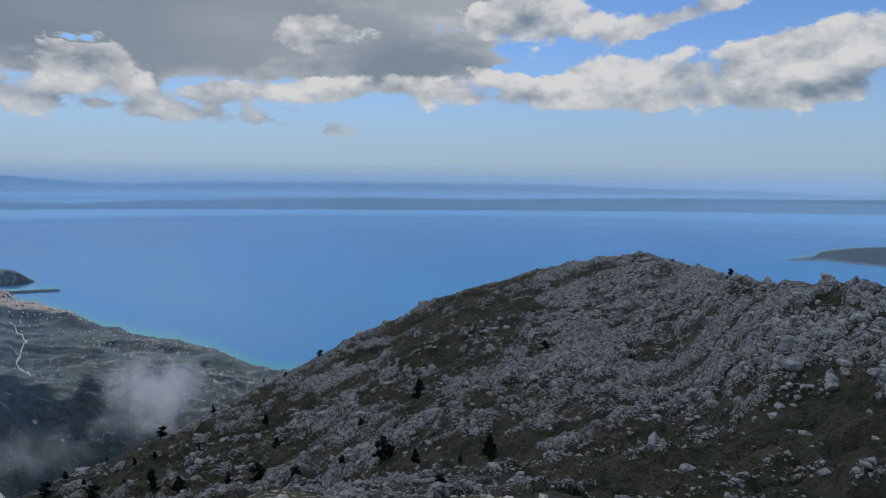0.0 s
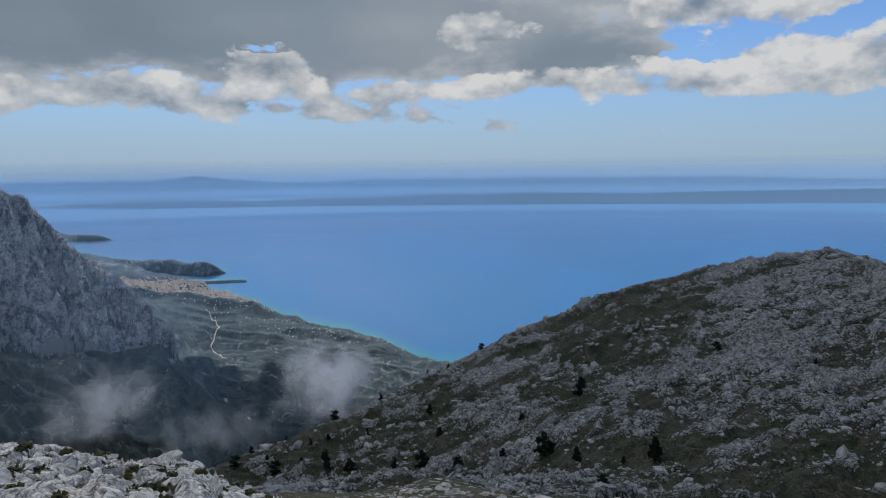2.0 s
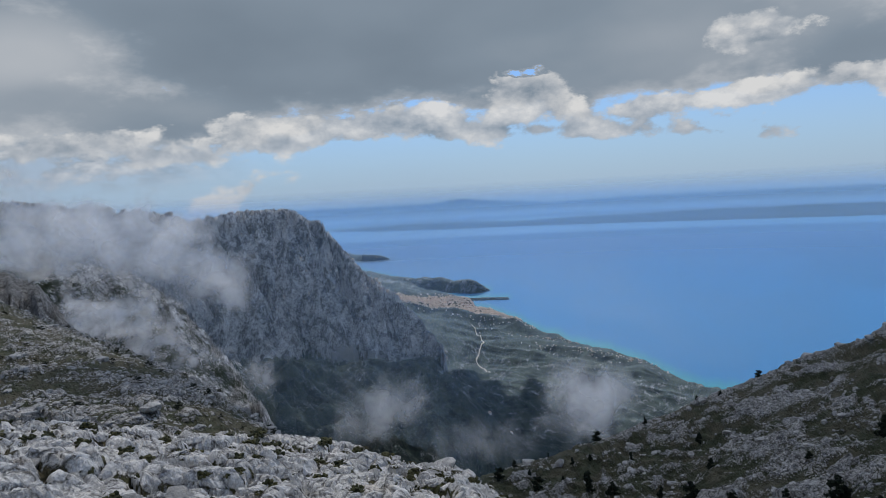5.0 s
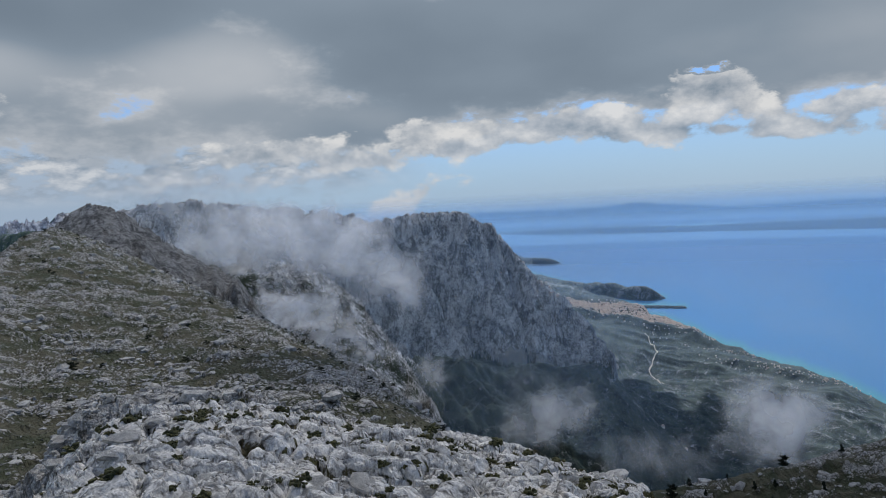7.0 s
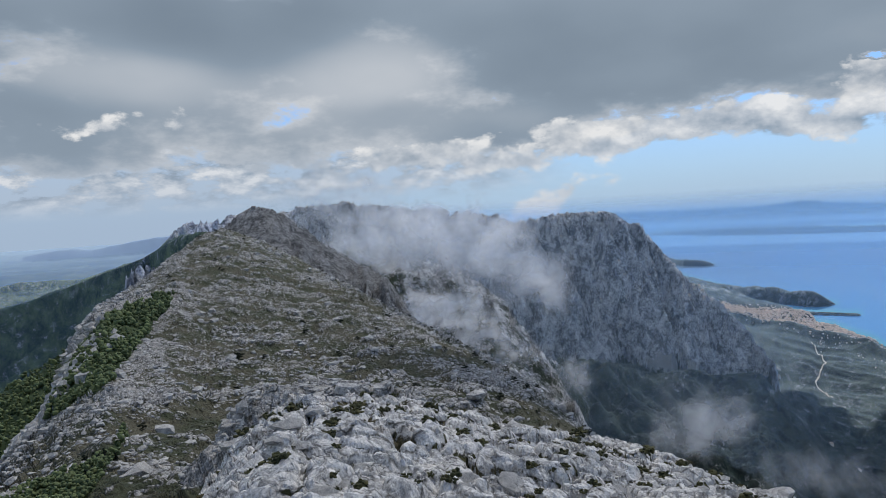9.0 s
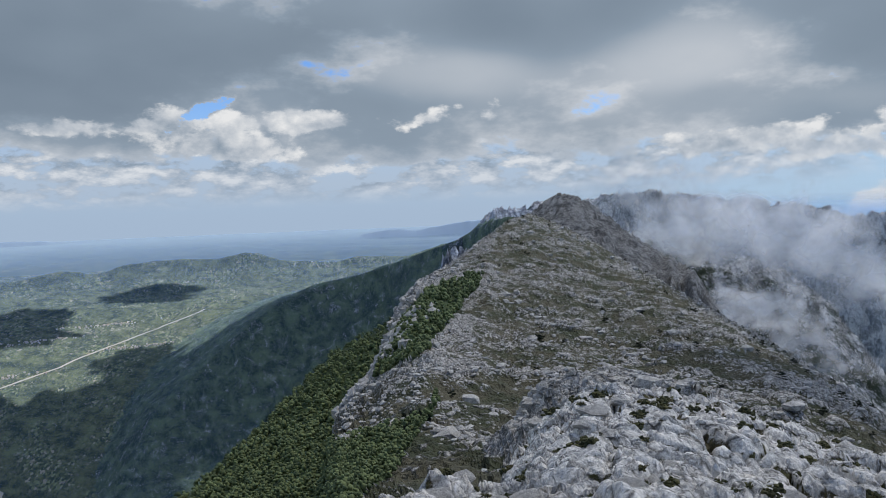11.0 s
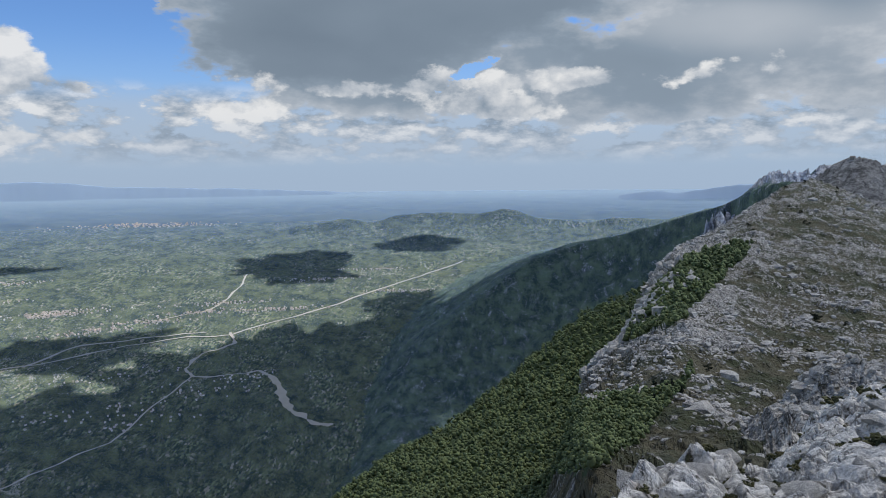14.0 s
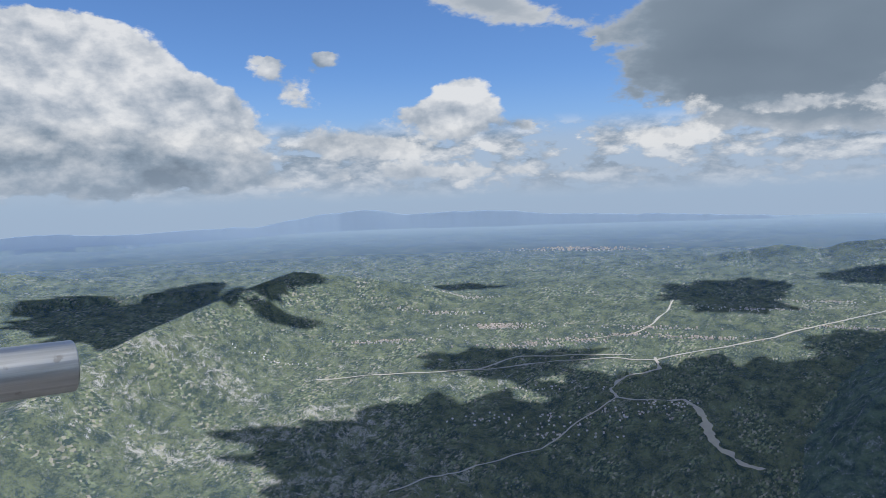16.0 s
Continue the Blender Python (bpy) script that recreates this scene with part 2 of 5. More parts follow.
def limestone(n, p, k, light=(0.47, 0.47, 0.46), dark=(0.20, 0.20, 0.20)):
    """Pale grey karst limestone: grain, cracks, lichen, rust stains. k: size in metres."""
    a = n.noise(p, 1.0 / k, 9.0, 0.68, 0.5)
    b = n.noise(p, 11.0 / k, 7.0, 0.72)
    c = n.mix(n.span(n.math("ADD", n.math("MULTIPLY", a, 0.5), n.math("MULTIPLY", b, 0.5)), 0.40, 0.58), dark, light)
    bent = n.add("ShaderNodeVectorMath", {0: p, 1: n.add("ShaderNodeVectorMath", {0: n.add("ShaderNodeTexNoise", {"Vector": p, "Scale": 2.2 / k, "Detail": 4.0}).outputs[1], 1: (k * 0.7,) * 3}, operation="MULTIPLY").outputs[0]}, operation="ADD").outputs[0]
    crack = n.add("ShaderNodeTexVoronoi", {"Vector": bent, "Scale": 1.3 / k}, feature="DISTANCE_TO_EDGE").outputs["Distance"]
    broken = n.span(n.noise(p, 1.7 / k, 3.0), 0.48, 0.60)
    c = n.mix(n.math("MULTIPLY", n.span(crack, 0.0, 0.030, 0.5, 0.0), broken), c, tuple(q * 0.4 for q in dark))
    lichen = n.span(n.noise(p, 3.1 / k, 6.0, 0.7), 0.60, 0.70, 0.0, 0.3)
    c = n.mix(lichen, c, tuple(q * 0.7 for q in dark))
    rust = n.span(n.noise(p, 0.6 / k, 3.0), 0.6, 0.75, 0.0, 0.30)
    height = n.math("ADD", a, n.math("MULTIPLY", broken, n.span(crack, 0.0, 0.08, -0.22, 0.0)))
    return n.mix(rust, c, tuple(q * f for q, f in zip(light, (0.80, 0.66, 0.50)))), height, b


def karst_material(name, k, patch, soil, green, light=(0.50, 0.50, 0.49), share=0.0, dark=(0.16, 0.16, 0.165), relief=0.5):
    """Limestone breaking through thin turf; the turf's share comes with the ground as 'cover'."""
    m, n = material(name)
    p = place(n)
    rock, a, b = limestone(n, p, k, light, dark)
    cov = n.add("ShaderNodeAttribute", attribute_name="cover").outputs["Fac"]
    spots = n.noise(p, 1.0 / patch, 10.0, 0.72, 0.5)
    stones = n.add("ShaderNodeTexVoronoi", {"Vector": n.add("ShaderNodeVectorMath", {0: p, 1: n.add("ShaderNodeVectorMath", {0: n.add("ShaderNodeTexNoise", {"Vector": p, "Scale": 2.0 / patch}).outputs[1], 1: (patch * 0.5,) * 3}, operation="MULTIPLY").outputs[0]}, operation="ADD").outputs[0], "Scale": 2.6 / patch}, feature="DISTANCE_TO_EDGE").outputs["Distance"]
    fine = n.noise(p, 5.0 / patch, 8.0, 0.78)
    t = n.math("ADD", n.math("MULTIPLY", spots, 0.42), n.math("MULTIPLY", fine, 0.58))
    t = n.math("ADD", t, n.math("MULTIPLY", n.math("SUBTRACT", cov, 0.5 - share), 0.62))
    t = n.math("SUBTRACT", t, n.span(stones, 0.0, 0.22, -0.07, 0.07))
    turf_at = n.span(t, 0.47, 0.53)
    # shade in the gaps between stones, put into the rock colour
    rock = n.mix(n.math("MULTIPLY", n.span(stones, 0.0, 0.10, 0.8, 0.0), n.span(fine, 0.42, 0.56)), rock, (0.05, 0.045, 0.035))
    turf = n.mix(n.span(n.noise(p, 0.3 / patch, 5.0, 0.6), 0.40, 0.60), soil, green)
    turf = n.mix(n.span(fine, 0.40, 0.68, 0.0, 0.65), turf, tuple(c * 0.4 for c in soil))
    finish(n, n.mix(turf_at, rock, turf), 0.92, n.math("ADD", n.math("SUBTRACT", a, n.math("MULTIPLY", turf_at, 0.35)), n.math("MULTIPLY", n.span(stones, 0.0, 0.3), 0.3)), 1.0, k * relief)
    return m


def leafy_material(name, dark, light, scale, random_per="island"):
    m, n = material(name)
    p = place(n)
    if random_per == "island":
        r = n.add("ShaderNodeNewGeometry").outputs["Random Per Island"]
    else:
        r = n.add("ShaderNodeObjectInfo").outputs["Random"]
    t = n.math("ADD", n.math("MULTIPLY", r, 0.55), n.math("MULTIPLY", n.noise(p, scale, 5.0, 0.7), 0.6))
    finish(n, n.mix(n.span(t, 0.25, 0.9), dark, light), 0.85, n.noise(p, scale * 3, 4.0), 0.6, 0.3 / scale)
    return m


M_KARST = karst_material("karst_turf", 1.2, 2.6, (0.125, 0.115, 0.075), (0.068, 0.078, 0.042), light=(0.58, 0.56, 0.52), share=0.12, dark=(0.10, 0.098, 0.094))
M_SUMMIT = karst_material("summit_limestone", 0.4, 0.9, (0.13, 0.11, 0.06), (0.09, 0.10, 0.035), light=(0.80, 0.775, 0.73), dark=(0.36, 0.35, 0.335), relief=0.34)
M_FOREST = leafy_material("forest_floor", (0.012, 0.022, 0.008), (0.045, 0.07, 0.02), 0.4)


def cliff_mat(name, s, light=(0.70, 0.71, 0.72), dark=(0.13, 0.14, 0.155), turf=(0.045, 0.062, 0.03)):
    """Broken grey rock face with ledges and scrub; shade of relief and gullies put into the colour. s: features to the
    metre.
    """
    m, n = material(name)
    p = place(n)
    tilt = n.add("ShaderNodeMapping", {"Vector": p, "Rotation": (0.35, 0.5, 0.0), "Scale": (1.0, 1.0, 0.6)}).outputs[0]
    a = n.noise(tilt, s, 10.0, 0.68, 0.9)
    b = n.noise(p, s * 4.5, 8.0, 0.74, 0.3)
    t = n.math("ADD", n.math("MULTIPLY", a, 0.58), n.math("MULTIPLY", b, 0.42))
    c = n.mix(n.span(t, 0.41, 0.59), dark, light)
    cut = n.math("ABSOLUTE", n.math("SUBTRACT", n.noise(tilt, s * 2.6, 6.0, 0.6, 1.2), 0.5))
    # crevice shade put into the rock colour as dark cuts
    c = n.mix(n.span(cut, 0.0, 0.022, 0.55, 0.0), c, tuple(q * 0.5 for q in dark))
    cov = n.add("ShaderNodeAttribute", attribute_name="cover").outputs["Fac"]
    g = n.math("ADD", n.math("ADD", n.math("MULTIPLY", n.noise(p, s * 1.8, 8.0, 0.75), 0.5), n.math("MULTIPLY", n.noise(p, s * 9, 6.0, 0.75), 0.5)), n.math("MULTIPLY", n.math("SUBTRACT", cov, 0.5), 0.6))
    c = n.mix(n.span(g, 0.46, 0.53), c, turf)
    finish(n, c, 0.95, n.math("SUBTRACT", t, n.span(cut, 0.0, 0.04, 0.25, 0.0)), 1.0, 0.45 / s)
    return m


def scrub_mat(name, dark, light, bare, scale, bare_at=0.64, fields=0.0):
    """Far scrub and meadow seen from above: woods, clearings, bare stony ground, field parcels."""
    m, n = material(name)
    p = place(n)
    a = n.noise(p, scale, 10.0, 0.70, 0.5)
    b = n.noise(p, scale * 8, 7.0, 0.78)
    copse = n.noise(p, scale * 22, 4.0, 0.7)
    t = n.math("ADD", n.math("MULTIPLY", a, 0.40), n.math("ADD", n.math("MULTIPLY", b, 0.35), n.math("MULTIPLY", copse, 0.25)))
    c = n.mix(n.span(t, 0.44, 0.56), dark, light)
    if fields:
        cell = n.add("ShaderNodeTexVoronoi", {"Vector": n.add("ShaderNodeMapping", {"Vector": p, "Rotation": (0, 0, 0.5), "Scale": (1.0, 1.6, 1.0)}).outputs[0], "Scale": scale * 5.0})
        v = n.add("ShaderNodeSeparateColor", {0: cell.outputs["Color"]})
        open_land = n.span(n.noise(p, scale * 0.35, 5.0, 0.65), 0.44, 0.58)
        c = n.mix(n.math("MULTIPLY", open_land, n.span(v.outputs[0], 0.35, 0.95, 0.0, fields)), c, tuple(min(1.0, q * 1.5 + 0.02) for q in light))
        c = n.mix(n.math("MULTIPLY", open_land, n.span(v.outputs[1], 0.80, 0.92, 0.0, fields)), c, tuple(q * r for q, r in zip(bare, (0.8, 0.75, 0.62))))
        c = n.mix(n.math("MULTIPLY", n.span(v.outputs[2], 0.55, 0.75, 0.0, fields), open_land), c, tuple(q * 1.3 for q in dark))
    k = n.math("ADD", n.math("MULTIPLY", n.noise(p, scale * 1.3, 9.0, 0.72, 1.0), 0.5), n.math("MULTIPLY", n.noise(p, scale * 14, 6.0, 0.78), 0.5))
    cov = n.add("ShaderNodeAttribute", attribute_name="cover").outputs["Fac"]
    k = n.math("ADD", k, n.math("MULTIPLY", n.math("SUBTRACT", 0.5, cov), 0.5))
    c = n.mix(n.span(k, bare_at - 0.03, bare_at + 0.02, 0.0, 0.9), c, bare)
    finish(n, c, 0.95, n.math("ADD", b, n.math("MULTIPLY", copse, 0.5)), 0.9, 0.06 / scale)
    return m


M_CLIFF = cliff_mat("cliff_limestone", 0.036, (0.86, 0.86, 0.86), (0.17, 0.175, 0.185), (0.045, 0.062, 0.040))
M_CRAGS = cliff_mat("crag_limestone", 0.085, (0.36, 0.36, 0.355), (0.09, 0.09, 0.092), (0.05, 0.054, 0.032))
M_COAST = scrub_mat("coastal_scrub", (0.020, 0.031, 0.030), (0.072, 0.090, 0.070), (0.34, 0.34, 0.33), 0.022, 0.575)
M_VALLEY = scrub_mat("valley_fields", (0.024, 0.044, 0.022), (0.170, 0.190, 0.076), (0.56, 0.51, 0.41), 0.022, 0.592, 0.8)
M_FLANK = scrub_mat("wooded_flank", (0.028, 0.052, 0.036), (0.140, 0.190, 0.095), (0.42, 0.42, 0.39), 0.024, 0.575)
M_ISLE = scrub_mat("island_maquis", (0.02, 0.03, 0.02), (0.05, 0.065, 0.04), (0.22, 0.21, 0.18), 0.008, 0.72)


def sea_mat():
    m, n = material("sea_water")
    p = place(n)
    calm = n.noise(p, 0.0016, 5.0, 0.55, 0.6)
    shore = n.add("ShaderNodeAttribute", attribute_name="shallow").outputs["Fac"]
    c = n.mix(n.span(calm, 0.35, 0.7), (0.040, 0.205, 0.44), (0.050, 0.230, 0.49))
    c = n.mix(shore, c, (0.06, 0.30, 0.36))
    wave = n.noise(p, 0.35, 6.0, 0.7)
    finish(n, c, n.span(calm, 0.3, 0.7, 0.55, 0.65), wave, 0.15, 0.6, spec=0.12)
    return m


M_SEA = sea_mat()


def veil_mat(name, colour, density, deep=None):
    """Tinted sheet standing in for hazy air or mist: part see-through, the rest its own colour."""
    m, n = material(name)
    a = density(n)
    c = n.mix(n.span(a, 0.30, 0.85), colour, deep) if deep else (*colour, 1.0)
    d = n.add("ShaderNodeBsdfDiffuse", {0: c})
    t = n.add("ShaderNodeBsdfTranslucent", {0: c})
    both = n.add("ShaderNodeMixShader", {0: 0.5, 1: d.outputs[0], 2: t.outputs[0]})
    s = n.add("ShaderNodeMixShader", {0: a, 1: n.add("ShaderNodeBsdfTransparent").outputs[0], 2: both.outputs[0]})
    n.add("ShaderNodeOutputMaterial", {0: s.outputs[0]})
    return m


# ---- the lie of the land ----
SEA, REACH, NEAR, SHRINK = -1550.0, 60000.0, 1200.0, 0.767


def drawn(d):
    """Drawn distance for a true one."""
    d = np.asarray(d, float)
    return np.where(d < NEAR, d, NEAR * (1 + SHRINK * np.log(np.maximum(d, NEAR) / NEAR)))


def hashed(ix, iy, seed):
    h = (ix.astype(np.int64) * 374761393 + iy.astype(np.int64) * 668265263 + seed * 974634777) & 0xFFFFFFFF
    h = ((h ^ (h >> 13)) * 1274126177) & 0xFFFFFFFF
    return (h ^ (h >> 16)) / 4294967296.0


def value_noise(x, y, seed=0):
    ix, iy = np.floor(x), np.floor(y)
    fx, fy = x - ix, y - iy
    fx, fy = fx * fx * (3 - 2 * fx), fy * fy * (3 - 2 * fy)
    a, b = hashed(ix, iy, seed), hashed(ix + 1, iy, seed)
    c, d = hashed(ix, iy + 1, seed), hashed(ix + 1, iy + 1, seed)
    return ((a + (b - a) * fx) * (1 - fy) + (c + (d - c) * fx) * fy) * 2 - 1


def fbm(x, y, octaves=4, seed=0, gain=0.5, ridged=False):
    total, amp, norm = 0.0, 1.0, 0.0
    for o in range(octaves):
        v = value_noise(x * 2 ** o + 17.3 * o, y * 2 ** o - 9.1 * o, seed + o)
        total = total + amp * ((1 - 2 * np.abs(v)) if ridged else v)
        norm += amp
        amp *= gain
    return total / norm


def cells(x, y, seed=0):
    """Distance to the nearest and second nearest of scattered seeds, and the nearest one's number 0..1."""
    ix, iy = np.floor(x), np.floor(y)
    f1, f2, num = np.full(x.shape, 9.0), np.full(x.shape, 9.0), np.zeros(x.shape)
    for dx in (-1, 0, 1):
        for dy in (-1, 0, 1):
            cx, cy = ix + dx, iy + dy
            d = np.hypot(cx + hashed(cx, cy, seed) - x, cy + hashed(cx, cy, seed + 7) - y)
            near = d < f1
            f2 = np.where(near, f1, np.minimum(f2, d))
            num = np.where(near, hashed(cx, cy, seed + 13), num)
            f1 = np.where(near, d, f1)
    return f1, f2, num


def knolls(x, y, where, size, seed, bare=0.35):
    """Blocks of rock standing proud of the turf, 0 to 1, only where asked for."""
    out = np.zeros(x.shape)
    x, y = x[where] / size, y[where] / size
    f1, f2, num = cells(x + 0.5 * fbm(x, y, 3, seed), y + 0.5 * fbm(x, y, 3, seed + 3), seed)
    out[where] = np.clip((f2 - f1) * 2.2, 0, 1) * np.clip((num - bare) * 4, 0, 1) * (0.4 + 0.6 * num)
    return out


def table(text):
    """Lines of azimuth, elevation seen from the eye, distance."""
    return np.array([[float(v) for v in p.split(",")] for p in text.split()]).T


# crest lines fitted to the camera's view: azimuth, elevation, guessed distance
ROCK = table("-60,-34,5 20,-30,10 25,-26,15 29,-24.6,17 33,-22.4,17 42,-20.1,16.5 50,-18.5,16 55,-17.2,15.5 61,-15.7,15 67,-14.5,14.5 73.5,-14.3,13 76,-15.6,12 79,-18.6,10 81,-20.9,9 88,-21.4,7 94,-23.3,5 100,-25,4.4 112,-32,4 180,-40,4")
CRAG = table("52,-30,44 58,-17.5,44 62,-14.6,45 66,-13.6,46 70.5,-13.1,47 73.5,-13.3,48 76.3,-15.2,47 78.5,-17.6,46 80.4,-19.8,44 82,-23,42 86,-30,40")
HILL = table("-60,-8.6,150 -40,-8.3,160 -32,-7.9,172 -26,-8.15,190 -22,-7.8,235 -18.4,-6.9,300 -15.5,-6.35,320 -10,-7.45,325 -2.2,-9.6,322 3.7,-12.2,316 9.8,-14.9,306 16.3,-17.75,295 22,-20,280 25.4,-21,266 29.5,-22,250 33,-22.7,238 38,-25,228 46,-36,220")
SLOPE = table("30,-40,120 38,-30,122 43,-22.5,132 47.3,-18.8,150 50,-16.4,175 52.3,-14.3,200 57.4,-11.1,260 61.5,-8.55,330 65,-6.4,410 68,-4.6,500 70,-3.2,560 73,-1.5,600 75.5,-0.45,620 77.3,-1.0,590 79.2,-2.3,500 82,-4.4,400 84.7,-5.6,330 86.8,-8.6,300 88.6,-12.8,240 90.2,-14.6,200 91.8,-16.3,170 92.8,-21,120 96,-28,90 104,-36,60")
WOOD = table("66,-40,600 76,-24,600 79,-12,600 82,-9.5,600 86.9,-8.5,600 91.8,-11,600 96.5,-15.3,500 101.2,-19,420 107.9,-22.4,330 114,-26,260 125,-32,200 150,-38,180 180,-40,180")
PEAK = table("40,-62,880 48,-35,880 57,-15,880 61,-8.8,890 63.2,-5.6,900 65.5,-3.7,900 67.5,-2.3,900 69.2,-0.85,900 70.6,0.3,900 71.6,0.85,900 72.6,1.08,900 73.3,1.1,900 74.3,0.6,900 75.4,-0.2,900 77,-1.3,900 80,-4,900 84,-9,900 88,-25,900 92,-62,900")
BACK = table("38,-45,1400 46,-22,1400 50,-13,1450 54,-7.2,1500 57.2,-4.9,1500 59.8,-4.05,1500 63.5,-2.7,1500 66,-2.4,1500 70,-3,1500 80,-8,1500 88,-35,1500 92,-60,1500")
SPUR = table("38,-60,1900 43,-34,1900 45,-20.5,1930 46.7,-16,1930 48.9,-13.3,1880 51.5,-11,1850 54,-9.8,1800 58,-9.2,1750 62,-9.5,1700 66,-14,1700 72,-40,1700")
CLIFF = table("12,-34,2500 26,-30,2500 32.4,-28,2640 33.3,-17,2690 33.9,-12.9,2720 34.6,-11.85,2740 35.8,-10.7,2770 37.1,-9.2,2800 38.7,-7.6,2850 40.8,-5.7,2900 41.9,-4.15,2930 43.1,-2.55,2960 44.4,-1.95,2990 45.8,-1.44,3000 48.2,-1.38,3000 51.4,-1.66,3000 54.1,-1.16,3100 57.1,-0.5,3500 58.5,-0.36,3550 60.5,-0.3,3600 62,-0.05,3600 64.3,0.66,3600 66,0.68,3600 72,0.3,3600 78,-0.4,3000 82,-3,2800 86,-12,2800 92,-40,2800")
FLANK = table("70,-1.5,1900 75,-0.7,2000 77.2,-0.62,2100 79,-1.15,2500 81.4,-2.3,3000 85,-3.5,3600 88,-4.5,4200 92,-5.4,4400 95.5,-6.6,4300 98,-8.2,4100 102,-11.4,3800 105.5,-15,3400 109,-19.5,3100 114,-26,2900 120,-40,2700 130,-50,3000")
DOWNS = table("70,-3.3,16000 85.4,-3.37,16000 88,-3.3,16000 89.4,-3.1,16000 90.9,-3.7,16000 95.3,-3.25,16000 96.5,-2.8,16000 97.5,-2.5,16000 98.6,-2.75,16000 99.7,-2.94,16000 103.8,-2.77,16000 106.5,-3.05,16000 108.3,-3.6,16000 110.1,-3.2,16000 112.3,-3.4,16000 114.1,-3.8,16000 117.5,-4.25,16000 123.7,-4.5,16000 134,-4.58,16000 146,-4.4,15000 155,-4.2,14000 159,-4.6,14000 164.5,-3.9,14000 170,-3.0,14000 185,-3,14000")
TABLELAND = table("132,-7.5,9500 138,-5.8,9500 143,-5.1,9500 147.9,-4.45,9000 150,-5.15,7800 152,-5.8,7000 155,-6.85,6000 159.2,-8.4,5000 163.8,-10.5,4200 168,-13,3600 175,-17,3000 190,-22,2600")
BEYOND = table("70,-0.6,40000 78.4,-0.7,40000 81,-0.8,40000 84.6,-1.5,40000 86,-1.2,40000 87.1,-1.4,40000 89.6,-1.73,42000 93,-1.8,45000 98,-1.9,48000 105,-1.4,52000 114,-1.0,52000 122,-0.7,52000 126.3,-0.6,52000 133,-0.1,52000 138.8,-0.28,52000 141.5,0.16,52000 144.2,0.1,52000 150.7,-0.9,45000 156.9,-1.0,40000 160.7,-1.25,36000 165,-0.86,36000 167.7,-1.1,36000 190,-1.3,36000")
EAST_ISLE = table("-60,-4.3,15000 -40,-4.5,15000 -32,-4.9,15000 -30,-5.1,15000 -28.1,-5.45,15000 -27.5,-5.9,14500 -26,-6.15,14200 -24.6,-6.6,13700 -23.6,-6.9,13200 -22,-7.6,12600 -20.5,-12,12600 0,-30,12600")
LONG_ISLE = table("-60,-1.65,33000 -31.7,-1.7,33000 -28.6,-1.82,32000 -19,-1.98,30500 -10,-2.2,29000 -2.2,-2.4,28300 6,-2.36,28000 9,-2.42,28000 12.3,-2.4,28000 17,-2.5,28200 22.3,-2.57,28500 27.8,-2.68,28800 31,-2.55,29000 35,-2.5,29500 38,-2.52,30000 42.3,-2.55,32000 48,-2.6,33000 60,-2.6,33000")
FAR_ISLES = table("-60,-1.4,50000 -28.6,-1.4,50000 -15,-1.25,50000 -6.5,-1.14,50000 2,-1.13,50000 9.7,-1.15,50000 18.2,-1.17,50000 25.5,-1.3,50000 27.5,-1.1,50000 30,-0.95,50000 31,-0.78,50000 32,-0.72,50000 33.2,-0.85,50000 34.7,-1.0,50000 38.7,-1.02,50000 45.5,-0.92,50000 50,-1.2,50000 70,-1.4,50000")
# azimuth and distance of the mainland's shore
SHORE = np.array([[-60, 5000], [5, 5300], [12, 5500], [15.3, 5700], [17.6, 6150], [20.5, 6650], [23.5, 7050], [25.5, 7500], [26.8, 8000], [28, 8500], [30, 9060], [31.1, 9350], [31.5, 9900], [33, 10500], [35, 11100], [37, 12600], [39, 13800], [41, 15500], [43, 19000], [60, 20000]]).T


